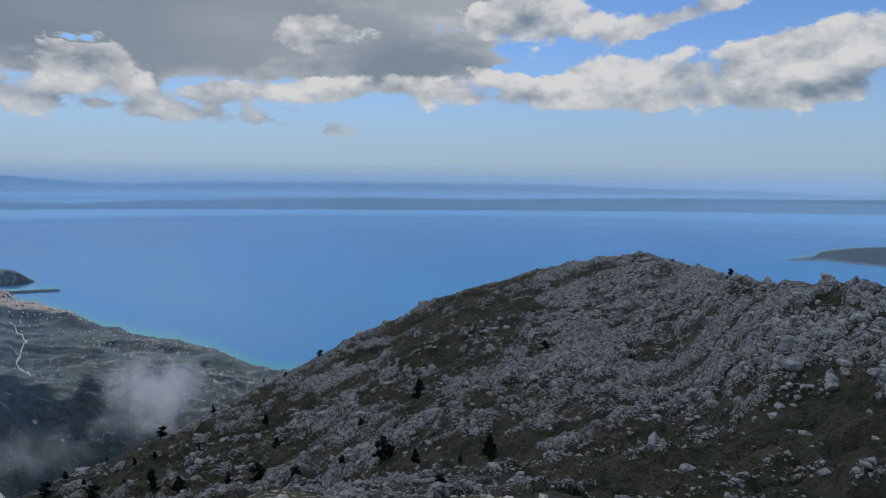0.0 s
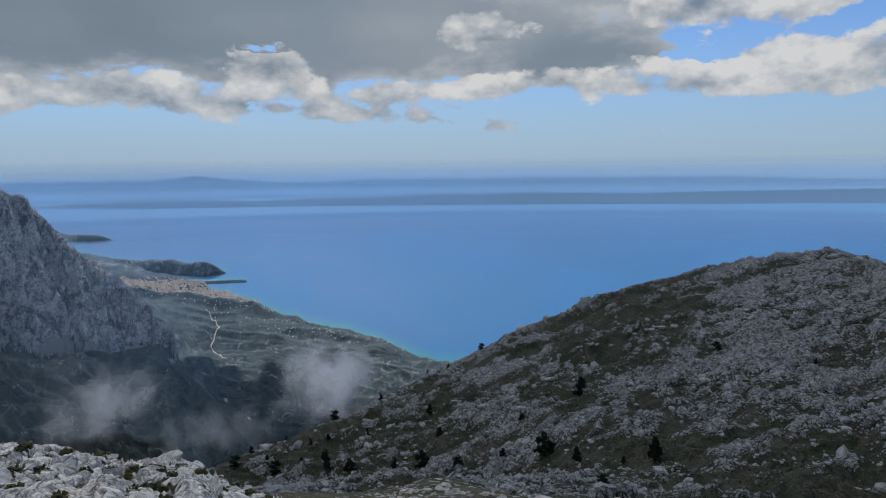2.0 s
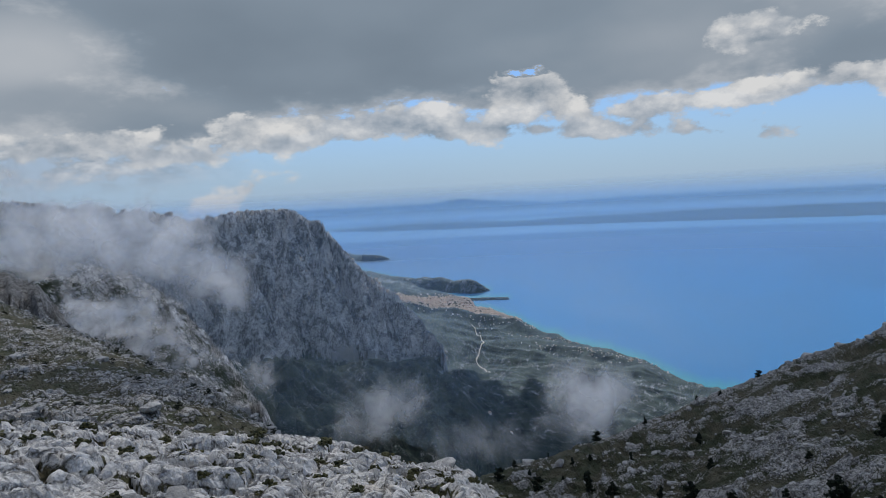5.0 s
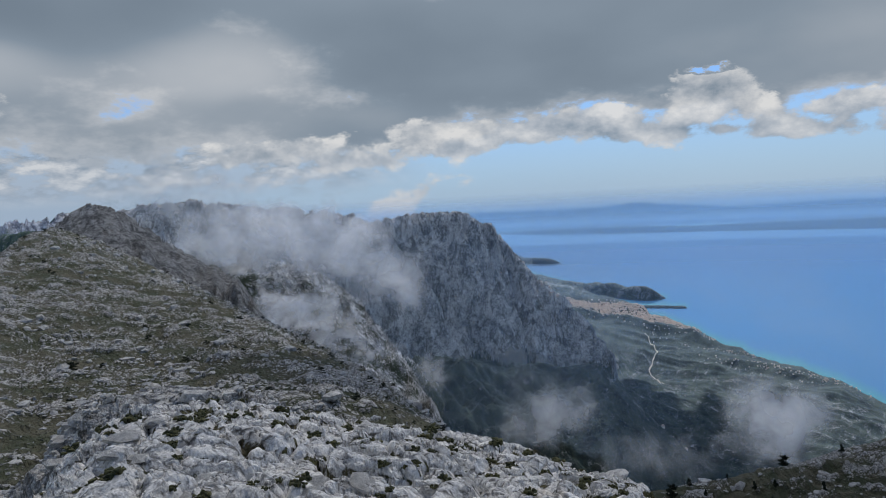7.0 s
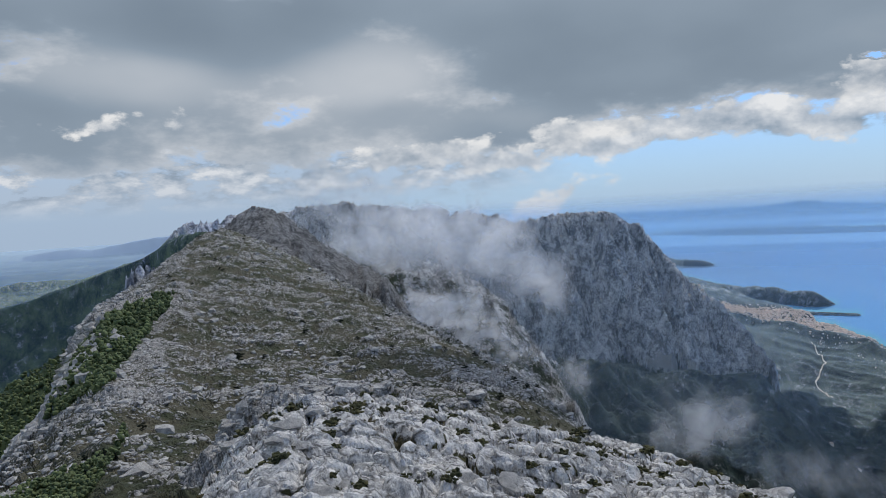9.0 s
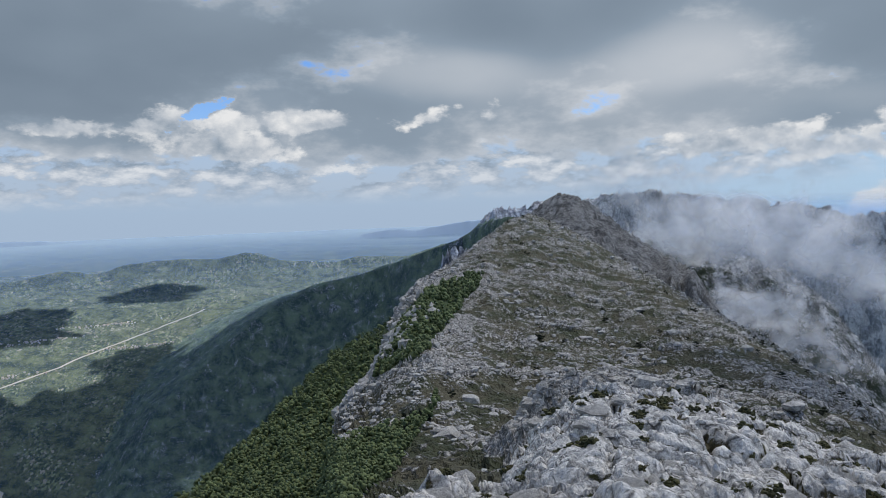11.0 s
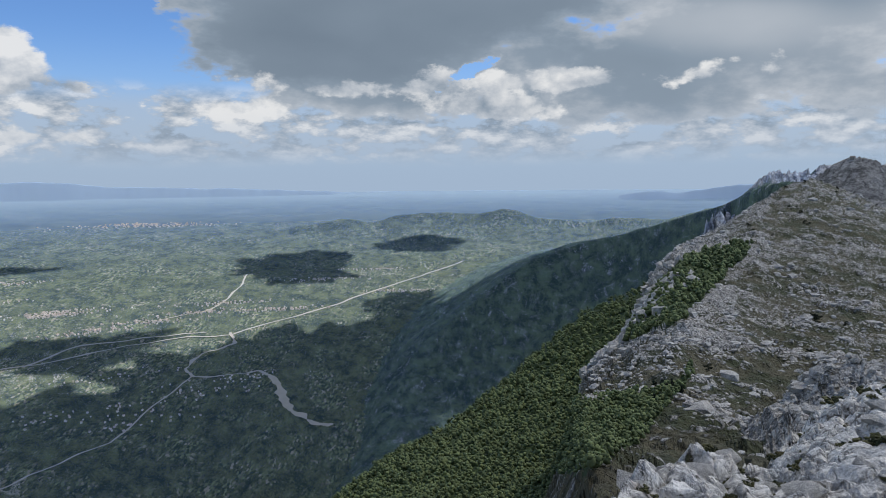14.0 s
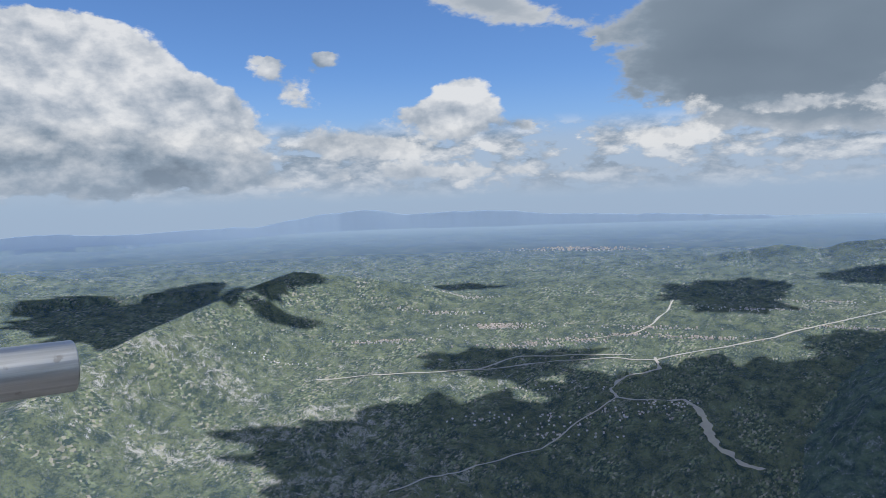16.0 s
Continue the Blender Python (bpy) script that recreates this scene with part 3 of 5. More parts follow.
def ground_at(az, d):
    """True height over the eye's level, kind of ground and share of turf for azimuth (degrees) and true distance."""
    az, d = np.broadcast_arrays(np.asarray(az, float), np.asarray(d, float))
    x, y = -np.sin(np.radians(az)) * d, np.cos(np.radians(az)) * d
    tan = lambda e: np.tan(np.radians(e))
    parts = []

    def crest(line, foot, foot_el, power, back, kind, turf, rough=0.0, scale=10.0, seed=0, ridged=False, ease=0.0):
        e, c = np.interp(az, line[0], line[1]), np.interp(az, line[0], line[2])
        if ease:
            e = (np.interp(az - ease, line[0], line[1]) + np.interp(az + ease, line[0], line[1]) + e) / 3 + 0.11 * fbm(az / 1.3, 0 * az, 4, seed)
        near = foot(c) if callable(foot) else foot
        u = np.clip((d - near) / (c - near), 0, 1)
        fe = np.minimum(foot_el, e - 1.0) if not callable(foot_el) else foot_el(e)
        z = d * tan(fe + (e - fe) * (1 - (1 - u) ** power))
        z = np.where(d < near, -1.7 + (near * tan(fe) + 1.7) * d / near if np.max(near) < 400 else near * tan(fe) - (near - d) * 0.8, z)
        z = np.where(d > c, c * tan(e) - (d - c) * back, z)
        if rough:
            calm = np.clip(np.abs(d - c) / (0.05 * c) + 0.12, 0, 1)
            calm = calm * np.clip((d - 15) / np.minimum(0.4 * c, 90.0), 0, 1)
            z = z + rough * calm * fbm(x / scale, y / scale, 5, seed, 0.55, ridged)
        parts.append((z, kind, turf))

    # limestone blocks underfoot
    e, c = np.interp(az, ROCK[0], ROCK[1]), np.interp(az, ROCK[0], ROCK[2])
    u = d / c
    z = np.where(u < 1, -1.7 + (c * tan(e) + 1.7) * u ** 1.15, c * tan(e) - (d - c) * 1.1)
    f1, f2, num = cells(x / 0.95 + 0.5 * fbm(x, y, 2, 3), y / 0.95 + 0.5 * fbm(x, y, 2, 4), 5)
    g1, g2, gnum = cells(x / 0.36, y / 0.36 + 0.3 * fbm(x * 2, y * 2, 2, 6), 9)
    block = (num - 0.5) * 0.24 + 0.17 * np.clip((f2 - f1) * 4, 0, 1) + (gnum - 0.5) * 0.10 + 0.06 * np.clip((g2 - g1) * 4, 0, 1)
    keep = np.clip((d - 2.0) / 1.5, 0, 1)
    z = z + np.where(d < 60, keep * (block - 0.18 + 0.25 * fbm(x / 3.5, y / 3.5, 3, 8) + 0.10 * fbm(x / 0.55, y / 0.55, 4, 18, 0.6, True)), 0)
    # more turf in the gaps: soil and gap darkness, put into the colour
    parts.append((z, 1, 0.16 + 1.7 * (0.2 - np.clip(f2 - f1, 0, 0.2)) + 0.22 * fbm(x / 2.2, y / 2.2, 3, 15)))
    crest(CRAG, 14.0, -32, 1.0, 0.55, 0, 0.16, 2.2, 5.0, 21, True)
    # hill towards the sea: turf in the saddle, bare ribs above
    stripes = fbm((x * 0.7 + y * 0.5) / 14, (y * 0.7 - x * 0.5) / 34, 4, 33)
    bands = fbm((x + 0.25 * y) / 38, (y - 0.25 * x) / 6.5, 5, 36, 0.6)
    lawn = 0.42 + 0.34 * stripes + 0.42 * bands + 0.14 * fbm(x / 8, y / 8, 3, 35) + 0.34 * np.clip((150 - d) / 60, -0.6, 1) * np.clip((-2 - az) / 10, 0, 1) + 0.05 * np.clip((d - 190) / 60, 0, 1)
    hfoot = np.interp(az, [-40, -15, 0, 15, 30, 46], [92, 95, 130, 190, 212, 212])
    crest(HILL, lambda c: hfoot, -25.4, 1.45, 0.62, 0, lawn, 3.6, 26.0, 31, True)
    # outcrop bluffs on the hill's near shoulder
    bluff = np.exp(-((az + 27) / 5.0) ** 2 - ((d - 152) / 17) ** 2) * 2.4 + np.exp(-((az + 34) / 2.6) ** 2 - ((d - 135) / 13) ** 2) * 2.2
    z, k, t = parts[-1]
    here = (d > 80) & (d < 345) & (az < 48)
    k1, k2 = knolls(x, y, here, 6.5, 301), knolls(x, y, here, 2.3, 311, 0.25)
    calm = np.clip(np.abs(d - np.interp(az, HILL[0], HILL[2])) / 16 + 0.12, 0, 1)
    z, t = z + calm * (1.7 * k1 + 0.9 * k2 - 1.5 * bands), t + 0.20 - 0.42 * k1 - 0.34 * k2
    parts[-1] = (z + bluff * (0.65 + 0.5 * fbm(x / 7, y / 7, 3, 37, 0.5, True)), k, t - 0.4 * np.clip(bluff / 4, 0, 1))
    # turf and scree in streaks down the fall line, bare spine above the wood, pockets of wood under it
    down, across = -0.64 * x + 0.77 * y, 0.77 * x + 0.64 * y
    brown = 0.45 + 0.16 * np.clip((d - 60) / 80, 0, 1) * fbm(down / 45, across / 9, 4, 43) + 0.20 * fbm(x / 14, y / 14, 4, 44) + 0.20 * np.clip((115 - d) / 50, 0, 1)
    crest(SLOPE, 30.0, -21.0, 2.4, 0.8, 0, brown, 1.8, 16.0, 41, True)
    z, k, t = parts[-1]
    here = (d > 8) & (d < 640) & (az > 36) & (az < 104)
    k1, k2, k3 = knolls(x, y, here, 7.0, 321, 0.45), knolls(x, y, here, 2.4, 331, 0.3), knolls(x, y, here, 1.0, 341, 0.45)
    crest_at = np.interp(az, SLOPE[0], SLOPE[2])
    calm = np.clip(np.abs(d - crest_at) / (0.06 * crest_at) + 0.12, 0, 1)
    z, t = z + calm * (1.3 * k1 * np.clip(d / 90 - 0.4, 0, 1) + 0.55 * k2 + 0.2 * k3), t + 0.16 - 0.28 * k1 - 0.28 * k2 - 0.16 * k3
    seen = np.degrees(np.arctan2(z, d)) + 0.5 * fbm(x / 9, y / 9, 3, 46)
    pocket = (az > 79.5) & (az < 88.4) & (seen > np.interp(az, [79, 83.1, 85, 88.6], [-5.2, -9.7, -11.6, -13.0])) & (seen < np.interp(az, [79, 82, 84.7, 86.8, 88.6], [-5.0, -5.6, -7.0, -9.6, -12.9]))
    under = (az > 83.3) & (seen < np.interp(az, [83.3, 84.5, 86, 88, 91.8, 96], [-14.5, -15.6, -16.6, -16.6, -17.6, -20])) & (seen > np.interp(az, [83.3, 84.2, 87.7, 92.2, 96], [-14.8, -16.1, -19.9, -22.0, -24]))
    spine = np.clip((az - 78) / 5, 0, 1) * np.clip((seen + 16) / 6, 0, 1)
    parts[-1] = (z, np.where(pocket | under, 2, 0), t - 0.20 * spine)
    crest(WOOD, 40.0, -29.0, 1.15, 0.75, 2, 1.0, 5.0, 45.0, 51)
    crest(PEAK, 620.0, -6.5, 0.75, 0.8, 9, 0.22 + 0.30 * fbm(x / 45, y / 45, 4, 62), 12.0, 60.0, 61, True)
    z, k, t = parts[-1]
    parts[-1] = (z + 10 * np.clip((900 - d) / 80, 0, 1) * np.clip((az - 55) / 4, 0, 1) * np.clip((77 - az) / 3, 0, 1) * fbm(az / 1.6 + 0.3 * fbm(az, d / 60, 2, 64), d / 200, 4, 63, 0.6, True), k, t)
    crest(BACK, 900.0, -17.0, 0.8, 0.8, 3, 0.48 + 0.2 * fbm(x / 70, y / 70, 4, 77), 40.0, 130.0, 71, True)
    # the great rock wall with its gullies
    az_c = az + np.clip((40 - az) / 5, 0, 1) * 0.35 * fbm(d / 160, az / 1.5, 4, 84)
    e, c = np.interp(az_c, CLIFF[0], CLIFF[1]), np.interp(az_c, CLIFF[0], CLIFF[2])
    fe = np.interp(az, [26, 34, 35.1, 37.5, 38.6, 39.9, 45.2, 47, 52, 60, 80], [-25, -13.4, -13.9, -14.9, -13.9, -13.0, -13.2, -13.2, -15, -15, -14])
    fd = c * np.interp(az, [34, 40, 50, 60], [0.90, 0.82, 0.80, 0.72])
    u0 = np.clip((d - fd) / (c - fd), 0, 1)
    along = az + 5.0 * (1 - u0) + 0.8 * fbm(az / 2.4, u0 * 3, 3, 86)
    spur = fbm(along / 3.4, u0 * 1.1, 3, 83, 0.55, True)
    rib = fbm(along / 1.05 + 0.3 * fbm(az, u0 * 5, 3, 85), u0 * 2.6, 5, 82, 0.6, True)
    wall = d + (260 * spur + 110 * rib) * np.clip((az - 32) / 4, 0, 1) * np.clip(u0 * 5 + 0.3, 0, 1)
    u = np.clip((wall - fd) / (c - fd), 0, 1)
    z = d * tan(fe + (e - fe) * u ** 0.85)
    lower = d * tan(-29 + (fe + 29) * np.clip((d - 1000) / (fd - 1000), 0, 1) ** 0.8)
    z = np.where(wall < fd, np.minimum(lower, fd * tan(fe)) - np.clip((49 - az_c) / 5, 0, 1) * 2500 * np.clip((fd - wall) / 60, 0, 1), z)
    z = np.where(d > c, c * tan(e) - (d - c) * 0.3, z)
    inside = np.clip(np.abs(d - c) / 70 + 0.12, 0, 1)
    z = z + np.where(d < c, 46, 9) * fbm(x / 120, y / 120, 6, 81, 0.66, True) * inside + np.where(d < c, 9, 2) * fbm(x / 22, y / 22, 3, 87, 0.6, True) * inside
    z = z - np.clip((az - 84) / 4, 0, 1) * 3000 - np.clip((33.8 - az_c) / 3, 0, 1) * 900
    # gully shade put into the colour, through a higher scrub share there
    gully_shade = 0.06 + 0.75 * np.clip(-spur - 0.02, -0.15, 0.6) + 0.45 * np.clip(-rib, -0.2, 0.6) + 0.16 * fbm(az / 1.7, u0 * 5, 4, 90)
    parts.append((z, np.where((az < 45 + 3 * fbm(x / 300, y / 300, 3, 89)) & (wall < fd - 60 * fbm(x / 120, y / 120, 3, 88)), 4, 3), np.where(d > c * 0.985, 0.75, 0.27 + gully_shade) + 0.2 * (wall < fd)))
    crest(SPUR, 1150.0, -25.0, 0.9, 0.9, 3, 0.60 + 0.25 * fbm(x / 60, y / 60, 4, 76), 18.0, 90.0, 73, True)
    # coast: scrub falling to the shore, two headlands and a farther one
    t = np.interp(az, SHORE[0], SHORE[1]) + 160 * fbm(az / 1.3, d / 9000, 3, 91) - d
    h = 6 + 0.05 * np.minimum(t, 5500) + np.clip(3300 - d, 0, 1300) * 0.35 + np.clip(3300 - d, 0, 900) * 0.42 * np.clip((az - 27) / 8, 0, 1) + np.clip(t / 700, 0, 1) * (75 * fbm(x / 900, y / 900, 5, 92, 0.55, True) + 30)
    h = np.where(t > 0, h, -60.0)
    for a0, e0, a1, e1, wide, tall in ((31.8, -8.85, 28.7, -8.92, 115, 24), (37.5, -7.4, 31.2, -8.2, 430, 150), (43, -4.9, 38.8, -5.32, 600, 120)):
        (x0, y0), (x1, y1) = ((-math.sin(radians(a)) * 1550 / math.tan(radians(-q)), math.cos(radians(a)) * 1550 / math.tan(radians(-q))) for a, q in ((a0, e0), (a1, e1)))
        s = np.clip(((x - x0) * (x1 - x0) + (y - y0) * (y1 - y0)) / ((x1 - x0) ** 2 + (y1 - y0) ** 2), 0, 1)
        off = np.hypot(x - x0 - s * (x1 - x0), y - y0 - s * (y1 - y0)) / (wide * (1.1 - 0.5 * s) * (1 + 0.3 * fbm(x / 400, y / 400, 3, 95)))
        h = np.maximum(h, np.where(off < 1, 4 + tall * (1 - off ** 2) * (1 + 0.4 * fbm(x / 300, y / 300, 3, 96)), -60))
    gorge = np.clip(2500 - d, 0, None)
    h = h + np.clip(gorge / 500, 0, 1) * 120 * fbm(x / 260, y / 260, 6, 98, 0.6, True)
    coast = SEA + h - gorge * 0.30 - np.clip((az - 66) / 6, 0, 1) * 900
    parts.append((coast, 4, 0.5 + 0.15 * fbm(x / 1500, y / 1500, 3, 97)))
    # inland: floor of the valley, the range's flank, downs and stony tableland
    floor = -1150 + 28 * fbm(x / 1500, y / 1500, 5, 101) - np.clip(d - 12000, 0, 8000) * 0.004 - np.clip((78 - az) / 4, 0, 1) * 900
    fields = 0.55 + 0.16 * fbm(x / 900, y / 1600, 4, 103) - 0.16 * np.clip((az - 126) / 14, 0, 1) * np.clip((6500 - d) / 2500, 0, 1) * np.clip(0.75 + 1.3 * fbm(x / 420, y / 420, 5, 133), 0, 1.3)
    parts.append((floor, 5, fields))
    crest(FLANK, lambda c: c * 0.5, lambda e: e * 0 - 27.0, 0.9, 0.10, 6, 0.5, 30.0, 500.0, 111, True)
    crest(DOWNS, lambda c: c * 0.76, lambda e: e * 0 - 5.5, 0.9, 0.10, 5, 0.6, 70.0, 1900.0, 121, ease=0.6)
    tc = np.interp(az, TABLELAND[0], TABLELAND[2])
    crest(TABLELAND, lambda c: c * 0.5, lambda e: -np.degrees(np.arctan(1165 / (tc * 0.5))), 1.15, 0.2, 5, fields, 45.0, 700.0, 131)
    crest(BEYOND, lambda c: c * 0.85, lambda e: e * 0 - 1.9, 1.0, 0.02, 8, 0.6, 15.0, 6000.0, 141, ease=0.7)
    inland = range(len(parts) - 5, len(parts))
    for line, reach, slope, seed in ((EAST_ISLE, 0.80, -9.0, 151), (LONG_ISLE, 0.955, -3.4, 161), (FAR_ISLES, 0.97, -1.8, 171)):
        crest(line, lambda c, r=reach: c * r, lambda e, s=slope: e * 0 + s, 1.0, 0.2, 8, 0.6, 25.0, 1500.0, seed)
        z, k, t = parts[-1]
        c = np.interp(az, line[0], line[2])
        parts[-1] = (np.where(d < c * reach * 0.97, -9000, z) - np.clip((az - 62) / 6, 0, 1) * 2000, k, t)
    for i in inland:
        z, k, t = parts[i]
        parts[i] = (z - np.clip((76 - az) / 4, 0, 1) * 4000, k, t)
    best, kind, cover = np.full(d.shape, SEA - 60.0), np.full(d.shape, 8), np.full(d.shape, 0.5)
    for z, k, t in parts:
        over = z > best
        best, kind, cover = np.where(over, z, best), np.where(over, k, kind), np.where(over, t, cover)
    return best, kind, cover


def spot(az, d, lift=0.0):
    """Drawn places on the ground."""
    az, d = np.broadcast_arrays(np.asarray(az, float), np.asarray(d, float))
    z, kind, cover = ground_at(az, d)
    r = drawn(d)
    s = r / np.maximum(d, 1e-6)
    a = np.radians(az)
    return np.stack([-np.sin(a) * r, np.cos(a) * r, (z + lift) * s], -1), kind, cover, s


def mesh_from(name, verts, faces, mats, index=None, smooth=True, attrs=None):
    me = bpy.data.meshes.new(name)
    verts, faces = np.asarray(verts, np.float32), np.asarray(faces, np.int32)
    k = faces.shape[1]
    me.vertices.add(len(verts))
    me.vertices.foreach_set("co", verts.ravel())
    me.loops.add(faces.size)
    me.loops.foreach_set("vertex_index", faces.ravel())
    me.polygons.add(len(faces))
    me.polygons.foreach_set("loop_start", np.arange(0, faces.size, k, dtype=np.int32))
    for m in mats:
        me.materials.append(m)
    if index is not None:
        me.polygons.foreach_set("material_index", np.asarray(index, np.int32))
    me.polygons.foreach_set("use_smooth", np.broadcast_to(smooth, len(faces)).copy())
    for key, data in (attrs or {}).items():
        me.attributes.new(key, "FLOAT", "POINT").data.foreach_set("value", np.asarray(data, np.float32))
    me.update(calc_edges=True)
    return me


def polar_faces(n, m, closed):
    i = np.arange(n if closed else n - 1)[:, None]
    j = np.arange(m - 1)[None, :]
    a, b = i * m + j, ((i + 1) % n) * m + j
    return np.stack([a, a + 1, b + 1, b], -1).reshape(-1, 4)


AZ = np.concatenate([np.arange(-38, 174, 0.14), np.arange(174, 322, 2.0)])
# rows of the ground lie closest where the most of it shows from the summit
scan_az, scan_d = np.arange(-38.0, 176.0, 1.5), np.geomspace(2.3, REACH, 1500)
scan_z = ground_at(scan_az[:, None], scan_d[None, :])[0]
rise = np.maximum.accumulate(np.clip(np.degrees(np.arctan2(scan_z, scan_d[None, :])), -28, None), axis=1)
gain = np.diff(rise, axis=1, prepend=rise[:, :1])
soft_in = lambda v, k, ax: np.apply_along_axis(lambda q: np.convolve(np.pad(q, len(k) // 2, mode="edge"), k, "valid"), ax, v)
gain = soft_in(soft_in(gain, np.hanning(35)[1:-1] / np.hanning(35).sum(), 1), np.hanning(7)[1:-1] / np.hanning(7).sum(), 0)
gain = gain + (0.42 + 0.5 * (scan_d < 60)) * gain.sum(1, keepdims=True) / len(scan_d)
share = np.cumsum(gain, axis=1)
share = (share - share[:, :1]) / (share[:, -1:] - share[:, :1])
rows = np.stack([np.interp(np.linspace(0, 1, 650), q, np.log(scan_d)) for q in share])
GRID = np.stack([np.interp(AZ, np.append(scan_az, 322.0), np.append(rows[:, k], rows[0, k])) for k in range(rows.shape[1])], 1)
GRID = np.concatenate([np.broadcast_to([0.05, 0.8, 1.6], (len(AZ), 3)), np.exp(GRID)], 1)
places, kinds, covers, _ = spot(AZ[:, None], GRID)
quads = polar_faces(len(AZ), GRID.shape[1], True)
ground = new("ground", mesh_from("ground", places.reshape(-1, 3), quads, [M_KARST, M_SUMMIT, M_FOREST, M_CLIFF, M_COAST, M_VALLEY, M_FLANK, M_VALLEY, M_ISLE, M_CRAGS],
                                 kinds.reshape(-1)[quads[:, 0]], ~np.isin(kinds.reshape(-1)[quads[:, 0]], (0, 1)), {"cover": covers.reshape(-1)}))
tagged(ground, "grey karst limestone mountain land with thin turf, coast and valley", "ground", kind="structure")

# ---- sea ----
sea_az = np.arange(-62, 66, 0.5)
sea_d = np.concatenate([np.geomspace(4300, 22000, 150), np.geomspace(22500, REACH, 30)])
A, D = np.meshgrid(sea_az, sea_d, indexing="ij")
hh = ground_at(A, D)[0]
shallow = np.zeros(A.shape)
wet = hh < SEA
for k in range(1, 6):
    shallow[:, k:] = np.maximum(shallow[:, k:], np.where(~wet[:, :-k], 1.0 - k * 0.17, 0))
R = drawn(D)
verts = np.stack([-np.sin(np.radians(A)) * R, np.cos(np.radians(A)) * R, SEA * R / D], -1).reshape(-1, 3)
water = new("water", mesh_from("water", verts, polar_faces(len(sea_az), len(sea_d), False), [M_SEA], None, True, {"shallow": shallow.reshape(-1)}))
tagged(water, "calm deep blue sea reaching to the hazy horizon", "sea", kind="structure")


# ---- air: tinted haze sheets over the lowlands, mist on the crags, unseen shade clouds overhead ----
def haze_density(n):
    return n.add("ShaderNodeAttribute", attribute_name="dense").outputs["Fac"]


# the haze is put into the colour of these see-through sheets
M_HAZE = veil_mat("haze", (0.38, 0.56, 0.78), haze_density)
# lighter copy: colour makes up for the sun that climbing sheets miss
M_HAZE_BRIGHTENED = veil_mat("far_haze", (0.52, 0.77, 1.0), haze_density)


# haze colour of the inland sheet: blue where thin, paler where thick
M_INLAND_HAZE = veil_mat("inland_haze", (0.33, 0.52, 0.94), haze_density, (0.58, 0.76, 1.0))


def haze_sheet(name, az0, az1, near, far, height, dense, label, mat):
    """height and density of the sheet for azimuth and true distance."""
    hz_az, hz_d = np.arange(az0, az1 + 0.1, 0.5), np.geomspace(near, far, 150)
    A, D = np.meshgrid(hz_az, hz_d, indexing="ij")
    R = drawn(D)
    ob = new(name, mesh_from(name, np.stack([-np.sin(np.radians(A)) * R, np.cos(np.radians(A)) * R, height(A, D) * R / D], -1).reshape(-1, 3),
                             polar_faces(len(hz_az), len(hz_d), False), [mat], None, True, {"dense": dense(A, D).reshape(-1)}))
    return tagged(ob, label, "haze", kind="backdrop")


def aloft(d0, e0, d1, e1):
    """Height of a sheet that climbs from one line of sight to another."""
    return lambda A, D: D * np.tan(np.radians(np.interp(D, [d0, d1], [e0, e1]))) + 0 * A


haze_sheet("sea_haze", -42, 66, 4200, 20000, lambda A, D: SEA + 0.002 * D + 0 * A, lambda A, D: np.interp(D, [4200, 9000, 15000, 20000], [0.0, 0.12, 0.34, 0.48]) + 0 * A, "bluish tinted sheet standing in for haze over the sea", M_HAZE)
haze_sheet("sea_haze", -42, 66, 20000, 27500, aloft(20000, -4.32, 27500, -0.8), lambda A, D: np.interp(D, [20000, 23000, 24500, 27500], [0.48, 0.62, 0.60, 0.0]) + 0 * A, "blue tinted haze sheet before the long island", M_HAZE_BRIGHTENED)
haze_sheet("sea_haze", -42, 66, 34000, 46000, aloft(34000, -2.7, 46000, 0.4), lambda A, D: np.interp(D, [34000, 37000, 40500, 46000], [0.34, 0.76, 0.76, 0.0]) + 0 * A, "pale tinted haze sheet before the far islands", M_HAZE_BRIGHTENED)


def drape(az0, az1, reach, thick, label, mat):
    """Tinted sheet standing in for haze just over the land, so that cloud shadows fall on haze and land alike."""
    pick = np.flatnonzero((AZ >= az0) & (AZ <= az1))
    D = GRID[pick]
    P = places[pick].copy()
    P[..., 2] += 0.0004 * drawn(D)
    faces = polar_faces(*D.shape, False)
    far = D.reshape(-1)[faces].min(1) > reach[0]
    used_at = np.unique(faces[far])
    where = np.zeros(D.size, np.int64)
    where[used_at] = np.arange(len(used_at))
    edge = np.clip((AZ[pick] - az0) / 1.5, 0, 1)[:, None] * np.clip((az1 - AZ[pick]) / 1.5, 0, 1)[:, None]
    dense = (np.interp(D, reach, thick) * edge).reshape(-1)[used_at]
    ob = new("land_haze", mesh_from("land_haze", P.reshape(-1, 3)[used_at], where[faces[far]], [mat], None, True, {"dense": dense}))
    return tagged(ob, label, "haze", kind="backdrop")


drape(74, 174, [1400, 2800, 4500, 9000, 16000, 26000, 40000, 52000, 60000], [0.0, 0.13, 0.12, 0.14, 0.27, 0.50, 0.68, 0.78, 0.74], "bluish tinted sheet standing in for haze over the inland plain", M_INLAND_HAZE)
drape(8, 46, [1500, 3500, 8000, 14000, 20000], [0.0, 0.10, 0.20, 0.34, 0.42], "blue tinted haze sheet over the coast", M_HAZE)
drape(-38, -18, [8000, 12000, 20000], [0.0, 0.42, 0.5], "blue tinted haze sheet over the near island", M_HAZE)


